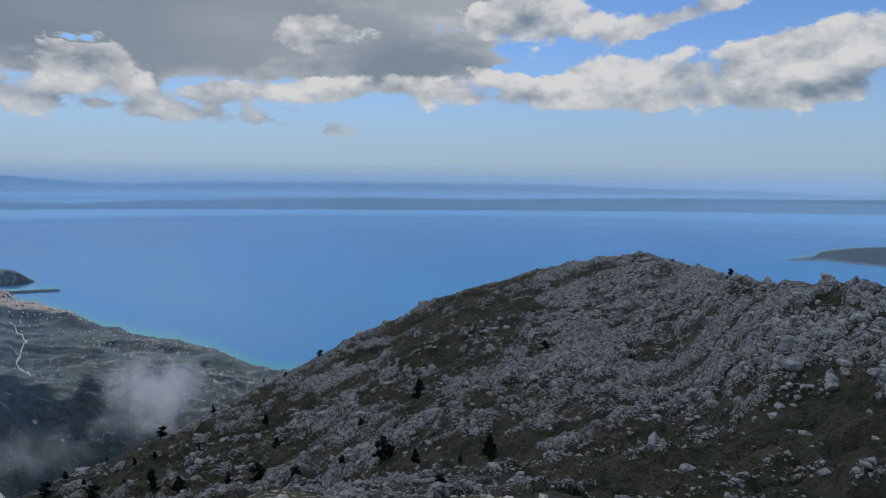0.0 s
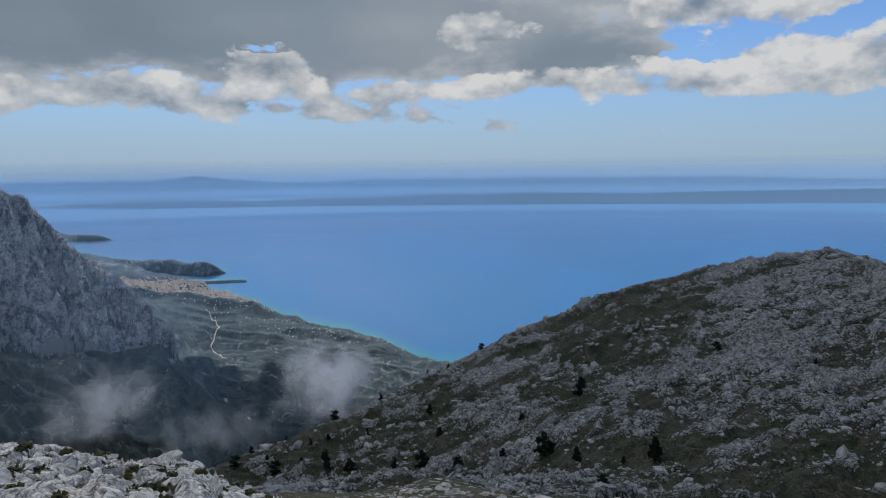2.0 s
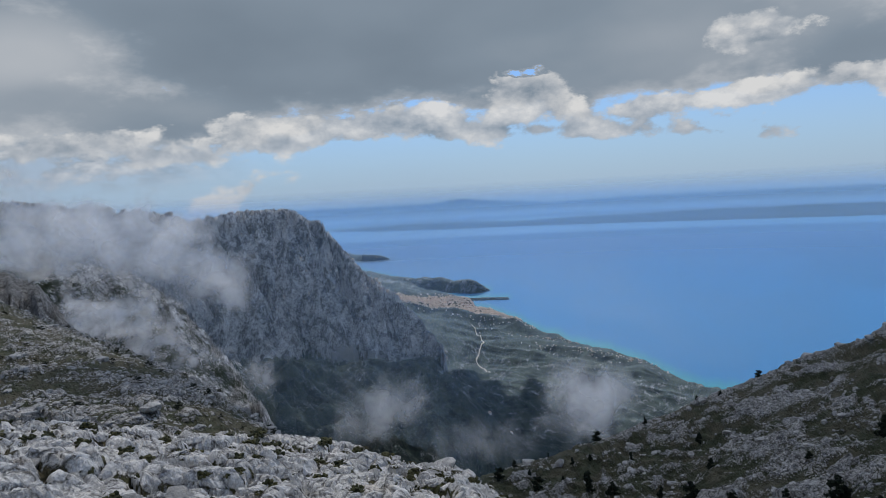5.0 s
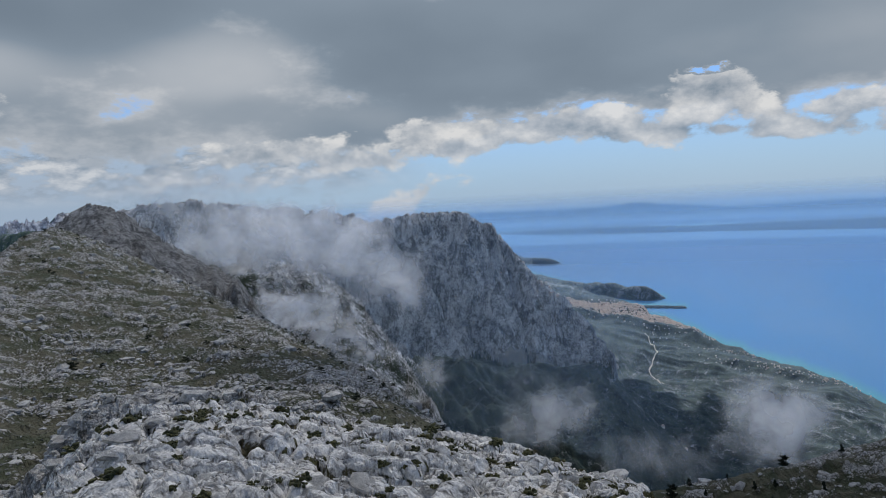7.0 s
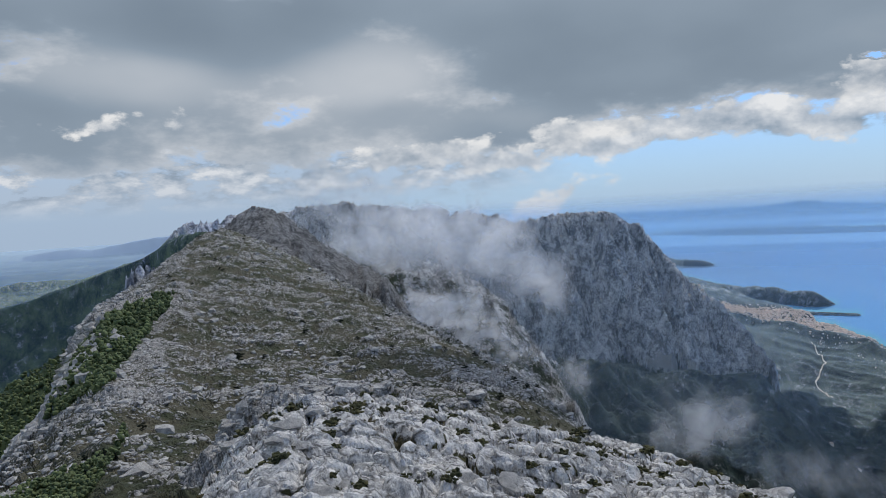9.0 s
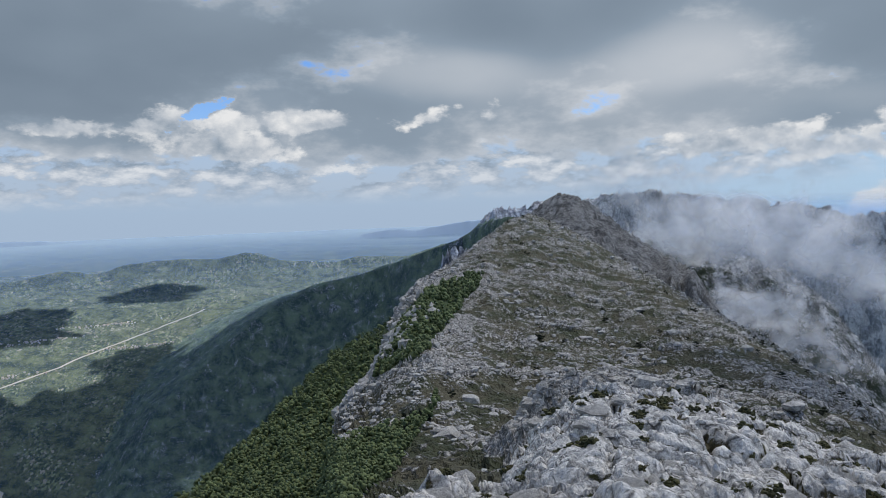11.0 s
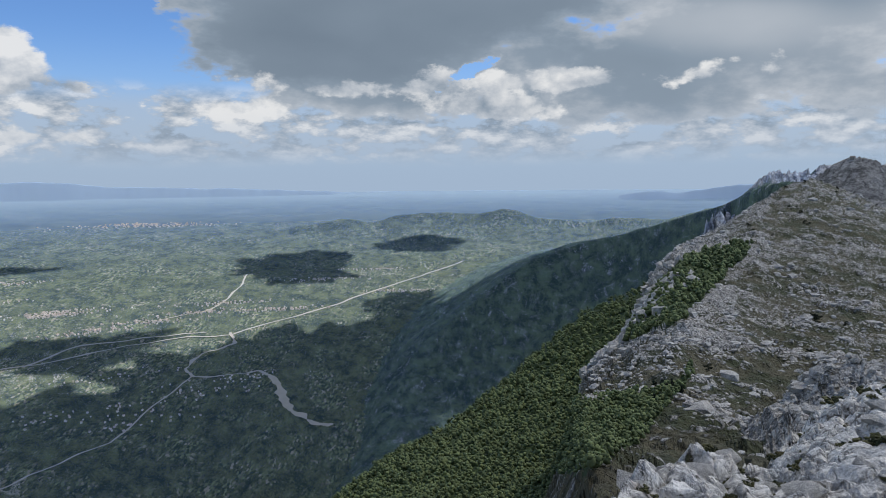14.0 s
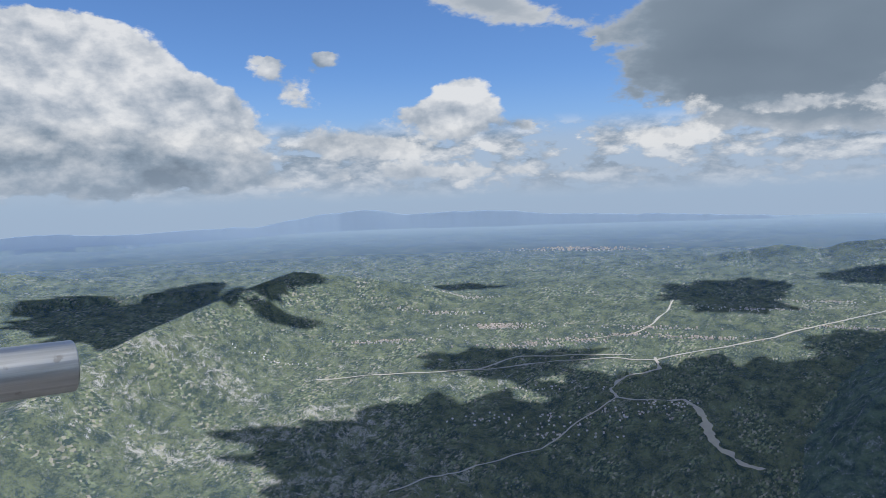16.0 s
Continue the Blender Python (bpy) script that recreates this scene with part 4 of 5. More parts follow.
# blue tinted sheet in the gorge before the rock wall, its colour standing in for haze
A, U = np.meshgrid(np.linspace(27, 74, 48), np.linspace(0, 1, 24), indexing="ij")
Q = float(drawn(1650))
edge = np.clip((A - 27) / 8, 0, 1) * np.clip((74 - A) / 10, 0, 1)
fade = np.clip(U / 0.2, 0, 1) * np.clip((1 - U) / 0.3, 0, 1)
gorge_sheet = new("gorge_haze", mesh_from("gorge_haze", np.stack([-np.sin(np.radians(A)) * Q, np.cos(np.radians(A)) * Q, -760 + 900 * U], -1).reshape(-1, 3),
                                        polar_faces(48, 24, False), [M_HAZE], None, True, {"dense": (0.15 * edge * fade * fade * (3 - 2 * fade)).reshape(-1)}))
tagged(gorge_sheet, "blue tinted haze sheet in the gorge before the rock wall", "haze", kind="backdrop")


def mist(label, az, el, d, wide, tall, deep, sheets, dense, seed, lean=0.0):
    """A bank of mist: bowed sheets one behind the other, thinning out from the middle."""
    r = float(drawn(d))
    mid = heading(az, el) * r

    def density(n):
        p = n.add("ShaderNodeVectorMath", {0: place(n), 1: (wide, deep, tall)}, operation="DIVIDE").outputs[0]
        q = n.add("ShaderNodeVectorMath", {0: place(n), 1: (seed * 91.0, 0.0, seed * 37.0)}, operation="ADD").outputs[0]
        big = n.noise(q, 1.5 / tall, 6.0, 0.50, 0.2)
        far = n.add("ShaderNodeVectorMath", {0: p}, operation="LENGTH").outputs["Value"]
        f = n.math("ADD", n.math("SUBTRACT", 1.0, far), n.math("MULTIPLY", n.math("SUBTRACT", big, 0.5), 1.9))
        return n.span(f, 0.06, 1.1, 0.0, dense)

    m = veil_mat("mist", (0.93, 0.94, 0.96), density)
    vs, fs = [], []
    nx, nz = 17, 11
    for k in range(sheets):
        y = deep * 0.8 * ((k + 0.5) / sheets * 2 - 1)
        base = len(vs)
        for i in range(nx):
            for j in range(nz):
                u, v = i / (nx - 1) * 2 - 1, j / (nz - 1) * 2 - 1
                vs.append((u * wide * 1.15, y + 0.3 * deep * noise.noise((u * 2 + seed, v * 2, k * 1.7)), v * tall * 1.15 + lean * u * wide))
        fs += [(base + i * nz + j, base + (i + 1) * nz + j, base + (i + 1) * nz + j + 1, base + i * nz + j + 1) for i in range(nx - 1) for j in range(nz - 1)]
    ob = new("mist_cloud", mesh_from("mist_cloud", vs, fs, [m]))
    ob.matrix_world = Matrix.Translation(mid) @ pose(0, 0, 0, 0, 0, az)
    return tagged(ob, label, "mist", "mist on the mountainside", kind="stuff")


mist("round white puff of mist over the coastal slope", 22.6, -16.6, 1700, 125, 120, 50, 4, 0.62, 1)
mist("thin torn mist rising below the rock wall", 39.5, -17.0, 1700, 130, 85, 50, 3, 0.5, 2)
mist("faint mist wisp low over the dark slope", 31.0, -20.0, 1500, 150, 60, 40, 2, 0.22, 3)
mist("grey-white mist bank hiding the back ridge", 60.0, -2.3, 1400, 260, 85, 70, 4, 0.98, 4, -0.12)
mist("grey-white mist drifting before the rock wall", 54.8, -3.8, 1350, 130, 85, 60, 3, 0.85, 5)
mist("torn mist hanging on the rock wall", 50.8, -6.0, 1350, 80, 90, 60, 3, 0.75, 9)
mist("mist filling the gorge under the back ridge", 59.3, -7.8, 1050, 110, 45, 40, 3, 0.85, 6)
mist("mist creeping down the gorge", 56.6, -10.0, 1000, 85, 45, 40, 2, 0.7, 11)
mist("thin mist low in the gorge", 53.6, -11.6, 1000, 70, 25, 40, 2, 0.5, 12)
mist("thin mist veil rising over the ridge", 66.0, 0.6, 1300, 160, 90, 60, 2, 0.45, 7)
mist("small mist scrap in the gorge", 48.6, -13.4, 1300, 50, 40, 40, 2, 0.5, 8)


def cloud_cover(label, az, d, z, a, b, seed, turn=0.0, mat=None):
    """A flat-bottomed heap cloud, unseen and added to cast its shade on the ground at azimuth and true distance."""
    foot = spot(az, d)[0]
    h = z - foot[2]
    mid = Vector(foot) + SUN_WAY * (h / SUN_WAY.z)
    n = 60
    vs, fs = [], []
    for side in (0, 1):
        for i in range(n):
            for j in range(n):
                u, v = i / (n - 1) * 2 - 1, j / (n - 1) * 2 - 1
                rr, th = max(abs(u), abs(v)), math.atan2(v, u)
                edge = 1 + 0.45 * noise.noise((math.cos(th) * 1.6 + seed, math.sin(th) * 1.6, seed)) + 0.34 * noise.noise((math.cos(th) * 5 + seed, math.sin(th) * 5, 3.0)) + 0.13 * noise.noise((math.cos(th) * 14 + seed, math.sin(th) * 14, 5.0))
                bulge = math.sqrt(max(0.0, 1 - rr * rr))
                zz = bulge * (0.06 if side == 0 else 0.3) * b * (1 + 0.5 * noise.noise((u * 3 + seed, v * 3, 1.0 + side)))
                vs.append((math.cos(th) * rr * a * edge, math.sin(th) * rr * b * edge, zz if side else -zz))
        o = side * n * n
        fs += [(o + i * n + j, o + (i + 1) * n + j, o + (i + 1) * n + j + 1, o + i * n + j + 1) for i in range(n - 1) for j in range(n - 1)]
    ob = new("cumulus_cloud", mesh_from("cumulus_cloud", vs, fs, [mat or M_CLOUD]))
    ob.matrix_world = Matrix.Translation(mid) @ pose(0, 0, 0, 0, 0, az + turn)
    return tagged(ob, label, "cloud", "fair weather clouds", kind="stuff")


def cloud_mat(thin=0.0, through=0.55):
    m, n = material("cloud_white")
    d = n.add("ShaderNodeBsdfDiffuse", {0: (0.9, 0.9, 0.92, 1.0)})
    # light let through is tinted blue, to colour the shade below
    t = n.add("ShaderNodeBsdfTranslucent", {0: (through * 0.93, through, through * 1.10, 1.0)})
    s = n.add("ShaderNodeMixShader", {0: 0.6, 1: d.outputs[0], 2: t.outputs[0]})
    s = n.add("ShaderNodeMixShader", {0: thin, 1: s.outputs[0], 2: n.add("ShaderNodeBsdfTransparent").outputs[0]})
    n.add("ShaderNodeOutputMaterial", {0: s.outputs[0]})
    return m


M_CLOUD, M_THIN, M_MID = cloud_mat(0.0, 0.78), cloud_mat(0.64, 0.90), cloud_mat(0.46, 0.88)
# unseen clouds, added out of view to shade ridge, hill, coast and valley
cloud_cover("wide thin unseen cloud deck placed to dim the ridge", 62, 900, 1150, 1500, 1300, 1.0, 0, M_THIN)
cloud_cover("unseen cloud placed to shade the hill towards the sea", -17, 215, 1250, 430, 190, 12.0, 0, M_MID)
cloud_cover("unseen cloud placed to shade the coastal slope", 28, 2900, 1250, 470, 480, 15.0, 0)
cloud_cover("unseen cloud placed to shade the valley's near side", 113, 3700, 1150, 830, 390, 2.0, 4)
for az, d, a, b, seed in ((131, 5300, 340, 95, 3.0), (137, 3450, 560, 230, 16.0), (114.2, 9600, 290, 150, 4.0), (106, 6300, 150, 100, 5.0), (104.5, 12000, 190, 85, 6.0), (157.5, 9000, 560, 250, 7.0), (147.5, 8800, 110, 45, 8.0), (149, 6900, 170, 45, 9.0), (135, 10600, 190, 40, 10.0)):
    cloud_cover("small unseen cloud placed to shade a patch of valley", az, d, 1350, a, b, seed)


# ---- stones, trees, shrubs ----
rng = np.random.default_rng(7)


def part(name, bm, mat, parent, label=""):
    me = bpy.data.meshes.new(name)
    bm.to_mesh(me)
    bm.free()
    me.materials.append(mat)
    ob = new(name, me)
    ob.parent = parent
    return tagged(ob, label) if label else ob


def unit_ball():
    bm = bmesh.new()
    bmesh.ops.create_icosphere(bm, subdivisions=1, radius=1.0)
    bm.verts.ensure_lookup_table()
    v = np.array([p.co for p in bm.verts])
    f = np.array([[p.index for p in q.verts] for q in bm.faces])
    bm.free()
    return v, f


BALL_V, BALL_F = unit_ball()


def scattered(name, where, size, squash, mat, label, category, jag=0.35, smooth=False, seed=1):
    """Many small lumps, joined into one object of stuff. size: radius for each place."""
    g = np.random.default_rng(seed)
    n, k = len(where), len(BALL_V)
    lumps = BALL_V[None] * (1 + g.uniform(-jag, jag, (n, k, 1)))
    lumps = lumps * size[:, None, None] * np.stack([g.uniform(0.8, 1.5, n), g.uniform(0.7, 1.1, n), g.uniform(squash * 0.7, squash * 1.3, n)], -1)[:, None, :]
    a = g.uniform(0, 6.28, n)
    c, s = np.cos(a)[:, None], np.sin(a)[:, None]
    x, y = lumps[..., 0] * c - lumps[..., 1] * s, lumps[..., 0] * s + lumps[..., 1] * c
    verts = np.stack([x, y, lumps[..., 2]], -1) + where[:, None, :]
    faces = BALL_F[None] + (np.arange(n) * k)[:, None, None]
    ob = new(name, mesh_from(name, verts.reshape(-1, 3), faces.reshape(-1, 3), [mat], None, smooth))
    return tagged(ob, label, category, kind="stuff")


def stone_mat(name, light, dark, k):
    m, n = material(name)
    p = place(n)
    c, a, b = limestone(n, p, k, light, dark)
    r = n.add("ShaderNodeNewGeometry").outputs["Random Per Island"]
    c = n.mix(n.span(r, 0.0, 1.0, 0.0, 0.4), c, tuple(q * 0.55 for q in light))
    finish(n, c, 0.9, n.math("ADD", a, b), 0.9, k * 0.12)
    return m


M_STONE = stone_mat("slope_stone", (0.62, 0.60, 0.56), (0.20, 0.195, 0.185), 1.0)
M_BOULDER = stone_mat("summit_stone", (0.76, 0.735, 0.69), (0.34, 0.33, 0.315), 0.4)

# loose stones and ribs on the hill and the slope
n_try = 90000
az = rng.uniform(-36, 93, n_try)
d = 30 * (640 / 30) ** rng.uniform(0, 1, n_try) ** 0.8
reach = np.maximum(np.interp(az, HILL[0], HILL[2]) * (az < 36), np.interp(az, SLOPE[0], SLOPE[2]) * (az > 36)) * 1.03
x, y = -np.sin(np.radians(az)) * d, np.cos(np.radians(az)) * d
ribs = fbm(x / 22, y / 9, 4, 301) + 0.7 * fbm(x / 6, y / 6, 2, 305)
pos, kind, cover, _ = spot(az, d)
good = (d < reach) & (kind == 0) & (ribs + 0.9 * (0.45 - cover) + rng.uniform(-0.4, 0.4, n_try) > 0.30)
size = (0.0011 * d + 0.10) * rng.lognormal(0.0, 0.6, n_try)
pick = np.flatnonzero(good)[:24000]
scattered("loose_stones", pos[pick], size[pick].clip(0.12, 2.2), 0.62, M_STONE, "pale grey limestone rubble and ribs on the slopes", "stones", 0.38)

# limestone bluffs at the wood's upper edge and on the hill's shoulder
lump_az = np.concatenate([rng.normal(90.3, 0.8, 60), rng.normal(88.0, 0.9, 80), rng.normal(85.3, 0.9, 80), rng.normal(86.0, 0.6, 40), rng.normal(-27, 3.2, 130), rng.normal(-33.5, 1.5, 60), rng.normal(-20.5, 1.3, 25)])
lump_d = np.concatenate([rng.normal(172, 9, 60), rng.normal(185, 14, 80), rng.normal(185, 16, 80), rng.normal(305, 9, 40), rng.normal(150, 11, 130), rng.normal(134, 9, 60), rng.normal(215, 10, 25)])
lump_s = np.concatenate([rng.uniform(0.7, 1.9, 260), rng.uniform(0.4, 1.1, 215)])
pos, _, _, _ = spot(lump_az, lump_d)
scattered("limestone_bluff", pos, lump_s, 0.95, M_STONE, "weathered pale limestone bluffs above wood and turf", "rocks", 0.3, seed=5)

# blocks underfoot, each a stone of its own
def block_mesh(seed):
    g = random.Random(seed)
    bm = bmesh.new()
    for _ in range(20):
        v = Vector((g.gauss(0, 1), g.gauss(0, 1), g.gauss(0, 1))).normalized()
        bm.verts.new((v.x * g.uniform(0.75, 1.2), v.y * g.uniform(0.6, 0.95), v.z * g.uniform(0.5, 0.7)))
    bmesh.ops.convex_hull(bm, input=bm.verts)
    loose = [v for v in bm.verts if not v.link_faces]
    bmesh.ops.delete(bm, geom=loose, context="VERTS")
    me = bpy.data.meshes.new("stone")
    bm.to_mesh(me)
    bm.free()
    me.materials.append(M_BOULDER)
    return me


BLOCKS = [block_mesh(s) for s in range(14)]
az = rng.uniform(28, 98, 900)
c = np.interp(az, ROCK[0], ROCK[2])
d = c * rng.uniform(0.42, 1.04, 900)
pos, kind, _, _ = spot(az, d)
pick = np.flatnonzero((kind == 1) & (d > 3.0))[:150]
for i in pick:
    s = 0.008 * d[i] * min(rng.lognormal(0.1, 0.6), 2.0) + 0.04
    ob = new("stone", BLOCKS[int(rng.integers(0, 14))])
    ob.parent = ground
    ob.matrix_basis = Matrix.Translation(Vector(pos[i]) + Vector((0, 0, -0.22 * s))) @ Euler((rng.uniform(-0.25, 0.25), rng.uniform(-0.25, 0.25), rng.uniform(0, 6.28))).to_matrix().to_4x4() @ Matrix.Diagonal((s * 1.3, s * 1.2, s * 0.85, 1))

M_TUFT = leafy_material("dry_grass", (0.045, 0.045, 0.02), (0.17, 0.15, 0.07), 6.0)
M_HEATH = leafy_material("cushion_shrub", (0.025, 0.03, 0.013), (0.10, 0.095, 0.04), 9.0)


def blades(name, centres, radius, height, count, mat, label, category):
    """Clumps of thin upright leaves, joined as stuff."""
    g = np.random.default_rng(int(1000 * radius))
    n = len(centres) * count
    c = np.repeat(centres, count, 0)
    a, r = g.uniform(0, 6.28, n), np.sqrt(g.uniform(0, 1, n))
    rad = np.repeat(g.uniform(0.5, 1.3, len(centres)) * radius, count) * np.repeat(np.clip(np.linalg.norm(centres[:, :2], axis=1) / 14, 0.5, 1.1), count)
    base = c + np.stack([np.cos(a) * r * rad, np.sin(a) * r * rad, np.full(n, -0.04)], -1)
    h = rad * height / radius * g.uniform(0.5, 1.1, n) * (1.15 - r * 0.75)
    lean = np.stack([np.cos(a) * r, np.sin(a) * r, np.zeros(n)], -1) * (h * 0.7)[:, None]
    side = np.stack([-np.sin(a + g.uniform(-1, 1, n)), np.cos(a), np.zeros(n)], -1) * (rad * 0.03)[:, None]
    tip = base + lean + np.stack([np.zeros(n), np.zeros(n), h], -1)
    mid = base + lean * 0.45 + np.stack([np.zeros(n), np.zeros(n), h * 0.6], -1)
    verts = np.stack([base - side, base + side, mid + side * 0.9, tip, mid - side * 0.9], 1).reshape(-1, 3)
    k = np.arange(n)[:, None] * 5
    faces = np.concatenate([k + np.array([[0, 1, 2]]), k + np.array([[0, 2, 4]]), k + np.array([[4, 2, 3]])])
    return tagged(new(name, mesh_from(name, verts, faces, [mat], None, False)), label, category, kind="stuff")


az = rng.uniform(28, 92, 420)
d = np.interp(az, ROCK[0], ROCK[2]) * rng.uniform(0.45, 1.0, 420)
pos, kind, cover, _ = spot(az, d)
pick = np.flatnonzero(kind == 1)
blades("grass_tufts", pos[pick[:180]], 0.12, 0.055, 300, M_TUFT, "dry yellowish grass tufts between summit rocks", "grass")
heart = np.repeat(pos[pick[180:350]], 26, 0)
big = np.repeat(rng.uniform(0.45, 1.2, 170)[:len(pick[180:350])] * np.clip(np.linalg.norm(pos[pick[180:350]][:, :2], axis=1) / 13, 0.5, 1.15) * 0.17, 26)
around = rng.normal(0, 1, (len(heart), 3))
around *= (rng.uniform(0.3, 1.0, len(heart)) / np.linalg.norm(around, axis=1))[:, None]
around[:, 2] = np.abs(around[:, 2]) * 0.6
scattered("cushion_shrubs", heart + around * big[:, None], big * 0.21, 0.9, M_HEATH, "low rounded olive cushion shrubs between summit rocks", "shrubs", 0.5, False, 9)

M_BARK = leafy_material("bark", (0.05, 0.04, 0.03), (0.12, 0.10, 0.075), 5.0, "object")
M_NEEDLES = leafy_material("pine_needles", (0.006, 0.010, 0.006), (0.022, 0.032, 0.016), 2.0)
M_JUNIPER = leafy_material("juniper_leaves", (0.010, 0.014, 0.008), (0.035, 0.042, 0.022), 2.0)


def tree(name, seed, tall, crown_from, spread, tufts, label, mat, taper):
    """A tree one unit high: leaning tapered trunk with limbs, crown of many small tufts."""
    g = random.Random(seed)
    top = new(name)
    bm = bmesh.new()
    lean = Vector((g.uniform(-0.06, 0.06), g.uniform(-0.06, 0.06), 0))
    rings = []
    for k in range(6):
        t = k / 5
        c = Vector((0, 0, -0.06 + 1.0 * t * 0.95)) + lean * t * t
        r = 0.035 * (1 - t) + 0.005
        rings.append([bm.verts.new(c + Vector((math.cos(q * 1.0472) * r, math.sin(q * 1.0472) * r, 0))) for q in range(6)])
    for a, b in zip(rings, rings[1:]):
        for q in range(6):
            bm.faces.new((a[q], a[(q + 1) % 6], b[(q + 1) % 6], b[q]))
    tips = []
    for k in range(18):
        t = g.uniform(crown_from, 0.93)
        a = g.uniform(0, 6.28)
        reach = spread * ((1 - t) ** taper * 1.1 + 0.12) * g.uniform(0.65, 1.15)
        p = Vector((0, 0, t * 0.95)) + lean * t * t
        e = p + Vector((math.cos(a) * reach, math.sin(a) * reach, g.uniform(-0.04, 0.10)))
        tips.append((p, e))
        side = Vector((-math.sin(a), math.cos(a), 0)) * 0.009
        v = [bm.verts.new(q) for q in (p - side, p + side, e, p + Vector((0, 0, 0.014)))]
        bm.faces.new((v[0], v[1], v[2]))
        bm.faces.new((v[1], v[3], v[2]))
        bm.faces.new((v[3], v[0], v[2]))
    part("trunk", bm, M_BARK, top)
    bm = bmesh.new()
    for k in range(tufts):
        p, e = tips[k % len(tips)]
        c = p.lerp(e, g.uniform(0.25, 1.08)) + Vector((g.gauss(0, 0.03), g.gauss(0, 0.03), g.gauss(0, 0.025)))
        s = g.uniform(0.055, 0.105)
        n = Vector((g.gauss(0, 1), g.gauss(0, 1), g.gauss(0, 0.6))).normalized()
        u = n.orthogonal().normalized()
        v = n.cross(u)
        q = [bm.verts.new(c + u * s * math.cos(i * 2.094 + k) + v * s * math.sin(i * 2.094 + k)) for i in range(3)]
        q.append(bm.verts.new(c + n * s * 0.9))
        for i in range(3):
            bm.faces.new((q[i], q[(i + 1) % 3], q[3]))
        bm.faces.new((q[2], q[1], q[0]))
    part("crown", bm, mat, top)
    return tagged(top, label, name.replace("_", " ").split()[-1])


PINES = [tree("pine_tree", 11, 1, 0.10, 0.30, 420, "small dark wind-bent pine on the rocky hillside", M_NEEDLES, 0.9),
         tree("pine_tree", 12, 1, 0.06, 0.42, 420, "broad dark mountain pine on the rocky hillside", M_NEEDLES, 0.6),
         tree("pine_tree", 13, 1, 0.14, 0.26, 420, "slim dark mountain pine on the rocky hillside", M_NEEDLES, 1.0)]
SHRUBS = [tree("juniper_shrub", 21, 1, 0.05, 0.75, 380, "low dark juniper shrub on the stony slope", M_JUNIPER, 0.35),
          tree("juniper_shrub", 22, 1, 0.04, 0.62, 380, "rounded dark juniper shrub on the stony slope", M_JUNIPER, 0.4)]
for k, ob in enumerate(PINES + SHRUBS):
    tagged(ob, group="pines on the hill" if k < 3 else "shrubs on the slope")


used = set()


def plant(kinds, az, d, tall, turn):
    base = kinds[int(turn * 10) % len(kinds)]
    p = spot(az, d)[0]
    m = Matrix.Translation(p) @ pose(0, 0, 0, 0, 0, turn * 57) @ Matrix.Scale(tall, 4)
    if base.name not in used:
        used.add(base.name)
        base.matrix_basis = m
    else:
        copy_thing(base, Matrix.Identity(4)).matrix_basis = m


# azimuth, distance, height of the trees on the hill
HILL_TREES = ((-22.2, 229, 3.6), (9.8, 299, 3.6), (21.9, 273, 4.6), (-4.1, 138, 5.2), (1.7, 205, 6.2), (4.6, 165, 6.0), (14.7, 205, 6.2), (17.1, 205, 4.6), (13.3, 220, 3.4), (8.1, 178, 3.4), (11.8, 185, 3.6), (14.1, 244, 4.1), (2.0, 150, 3.6), (22.8, 215, 6.2), (20.8, 208, 4.8))
FAR_TREES = ((18.1, 278, 3.2), (23.9, 238, 2.8), (28.6, 244, 2.9), (26.8, 225, 5.0), (29.9, 234, 4.8), (22.5, 241, 2.5), (25.8, 251, 2.0), (14.2, 292, 2.6), (-8.5, 215, 3.0), (-15.2, 192, 2.2), (12.5, 285, 2.4), (-1.7, 140, 1.6), (-0.1, 112, 2.4), (27.4, 236, 2.6), (24.7, 228, 2.4), (19.3, 240, 2.6), (6.5, 200, 2.4))
for k, (a, q, h) in enumerate(HILL_TREES + FAR_TREES):
    plant(PINES, a, q, h, k * 0.37 + 0.05)
SLOPE_SHRUBS = ((75.1, 178, 2.0), (67.4, 185, 1.9), (69.9, 218, 1.7), (70.1, 235, 1.5), (61.5, 112, 1.3), (58.2, 95, 1.3), (56.8, 95, 0.8), (65.9, 201, 1.3), (63.3, 248, 1.8), (58.6, 216, 1.4), (75.5, 135, 1.5), (82.4, 95, 0.9), (73.2, 178, 1.1), (75.3, 176, 2.2), (52.6, 120, 1.2), (53.6, 128, 1.1), (54.8, 100, 1.0))
for k, (a, q, h) in enumerate(SLOPE_SHRUBS):
    plant(SHRUBS, a, q, h, k * 0.31)
for k in range(70):
    a = rng.uniform(47, 80)
    q = np.interp(a, SLOPE[0], SLOPE[2]) * rng.uniform(0.45, 0.98)
    plant(SHRUBS, a, float(q), float(rng.uniform(0.5, 1.3) * (0.6 + q / 400)), k * 0.43)
for k in range(7):
    plant(PINES, rng.uniform(84.3, 86.5), rng.uniform(60, 75), rng.uniform(0.7, 1.2), k * 0.53)

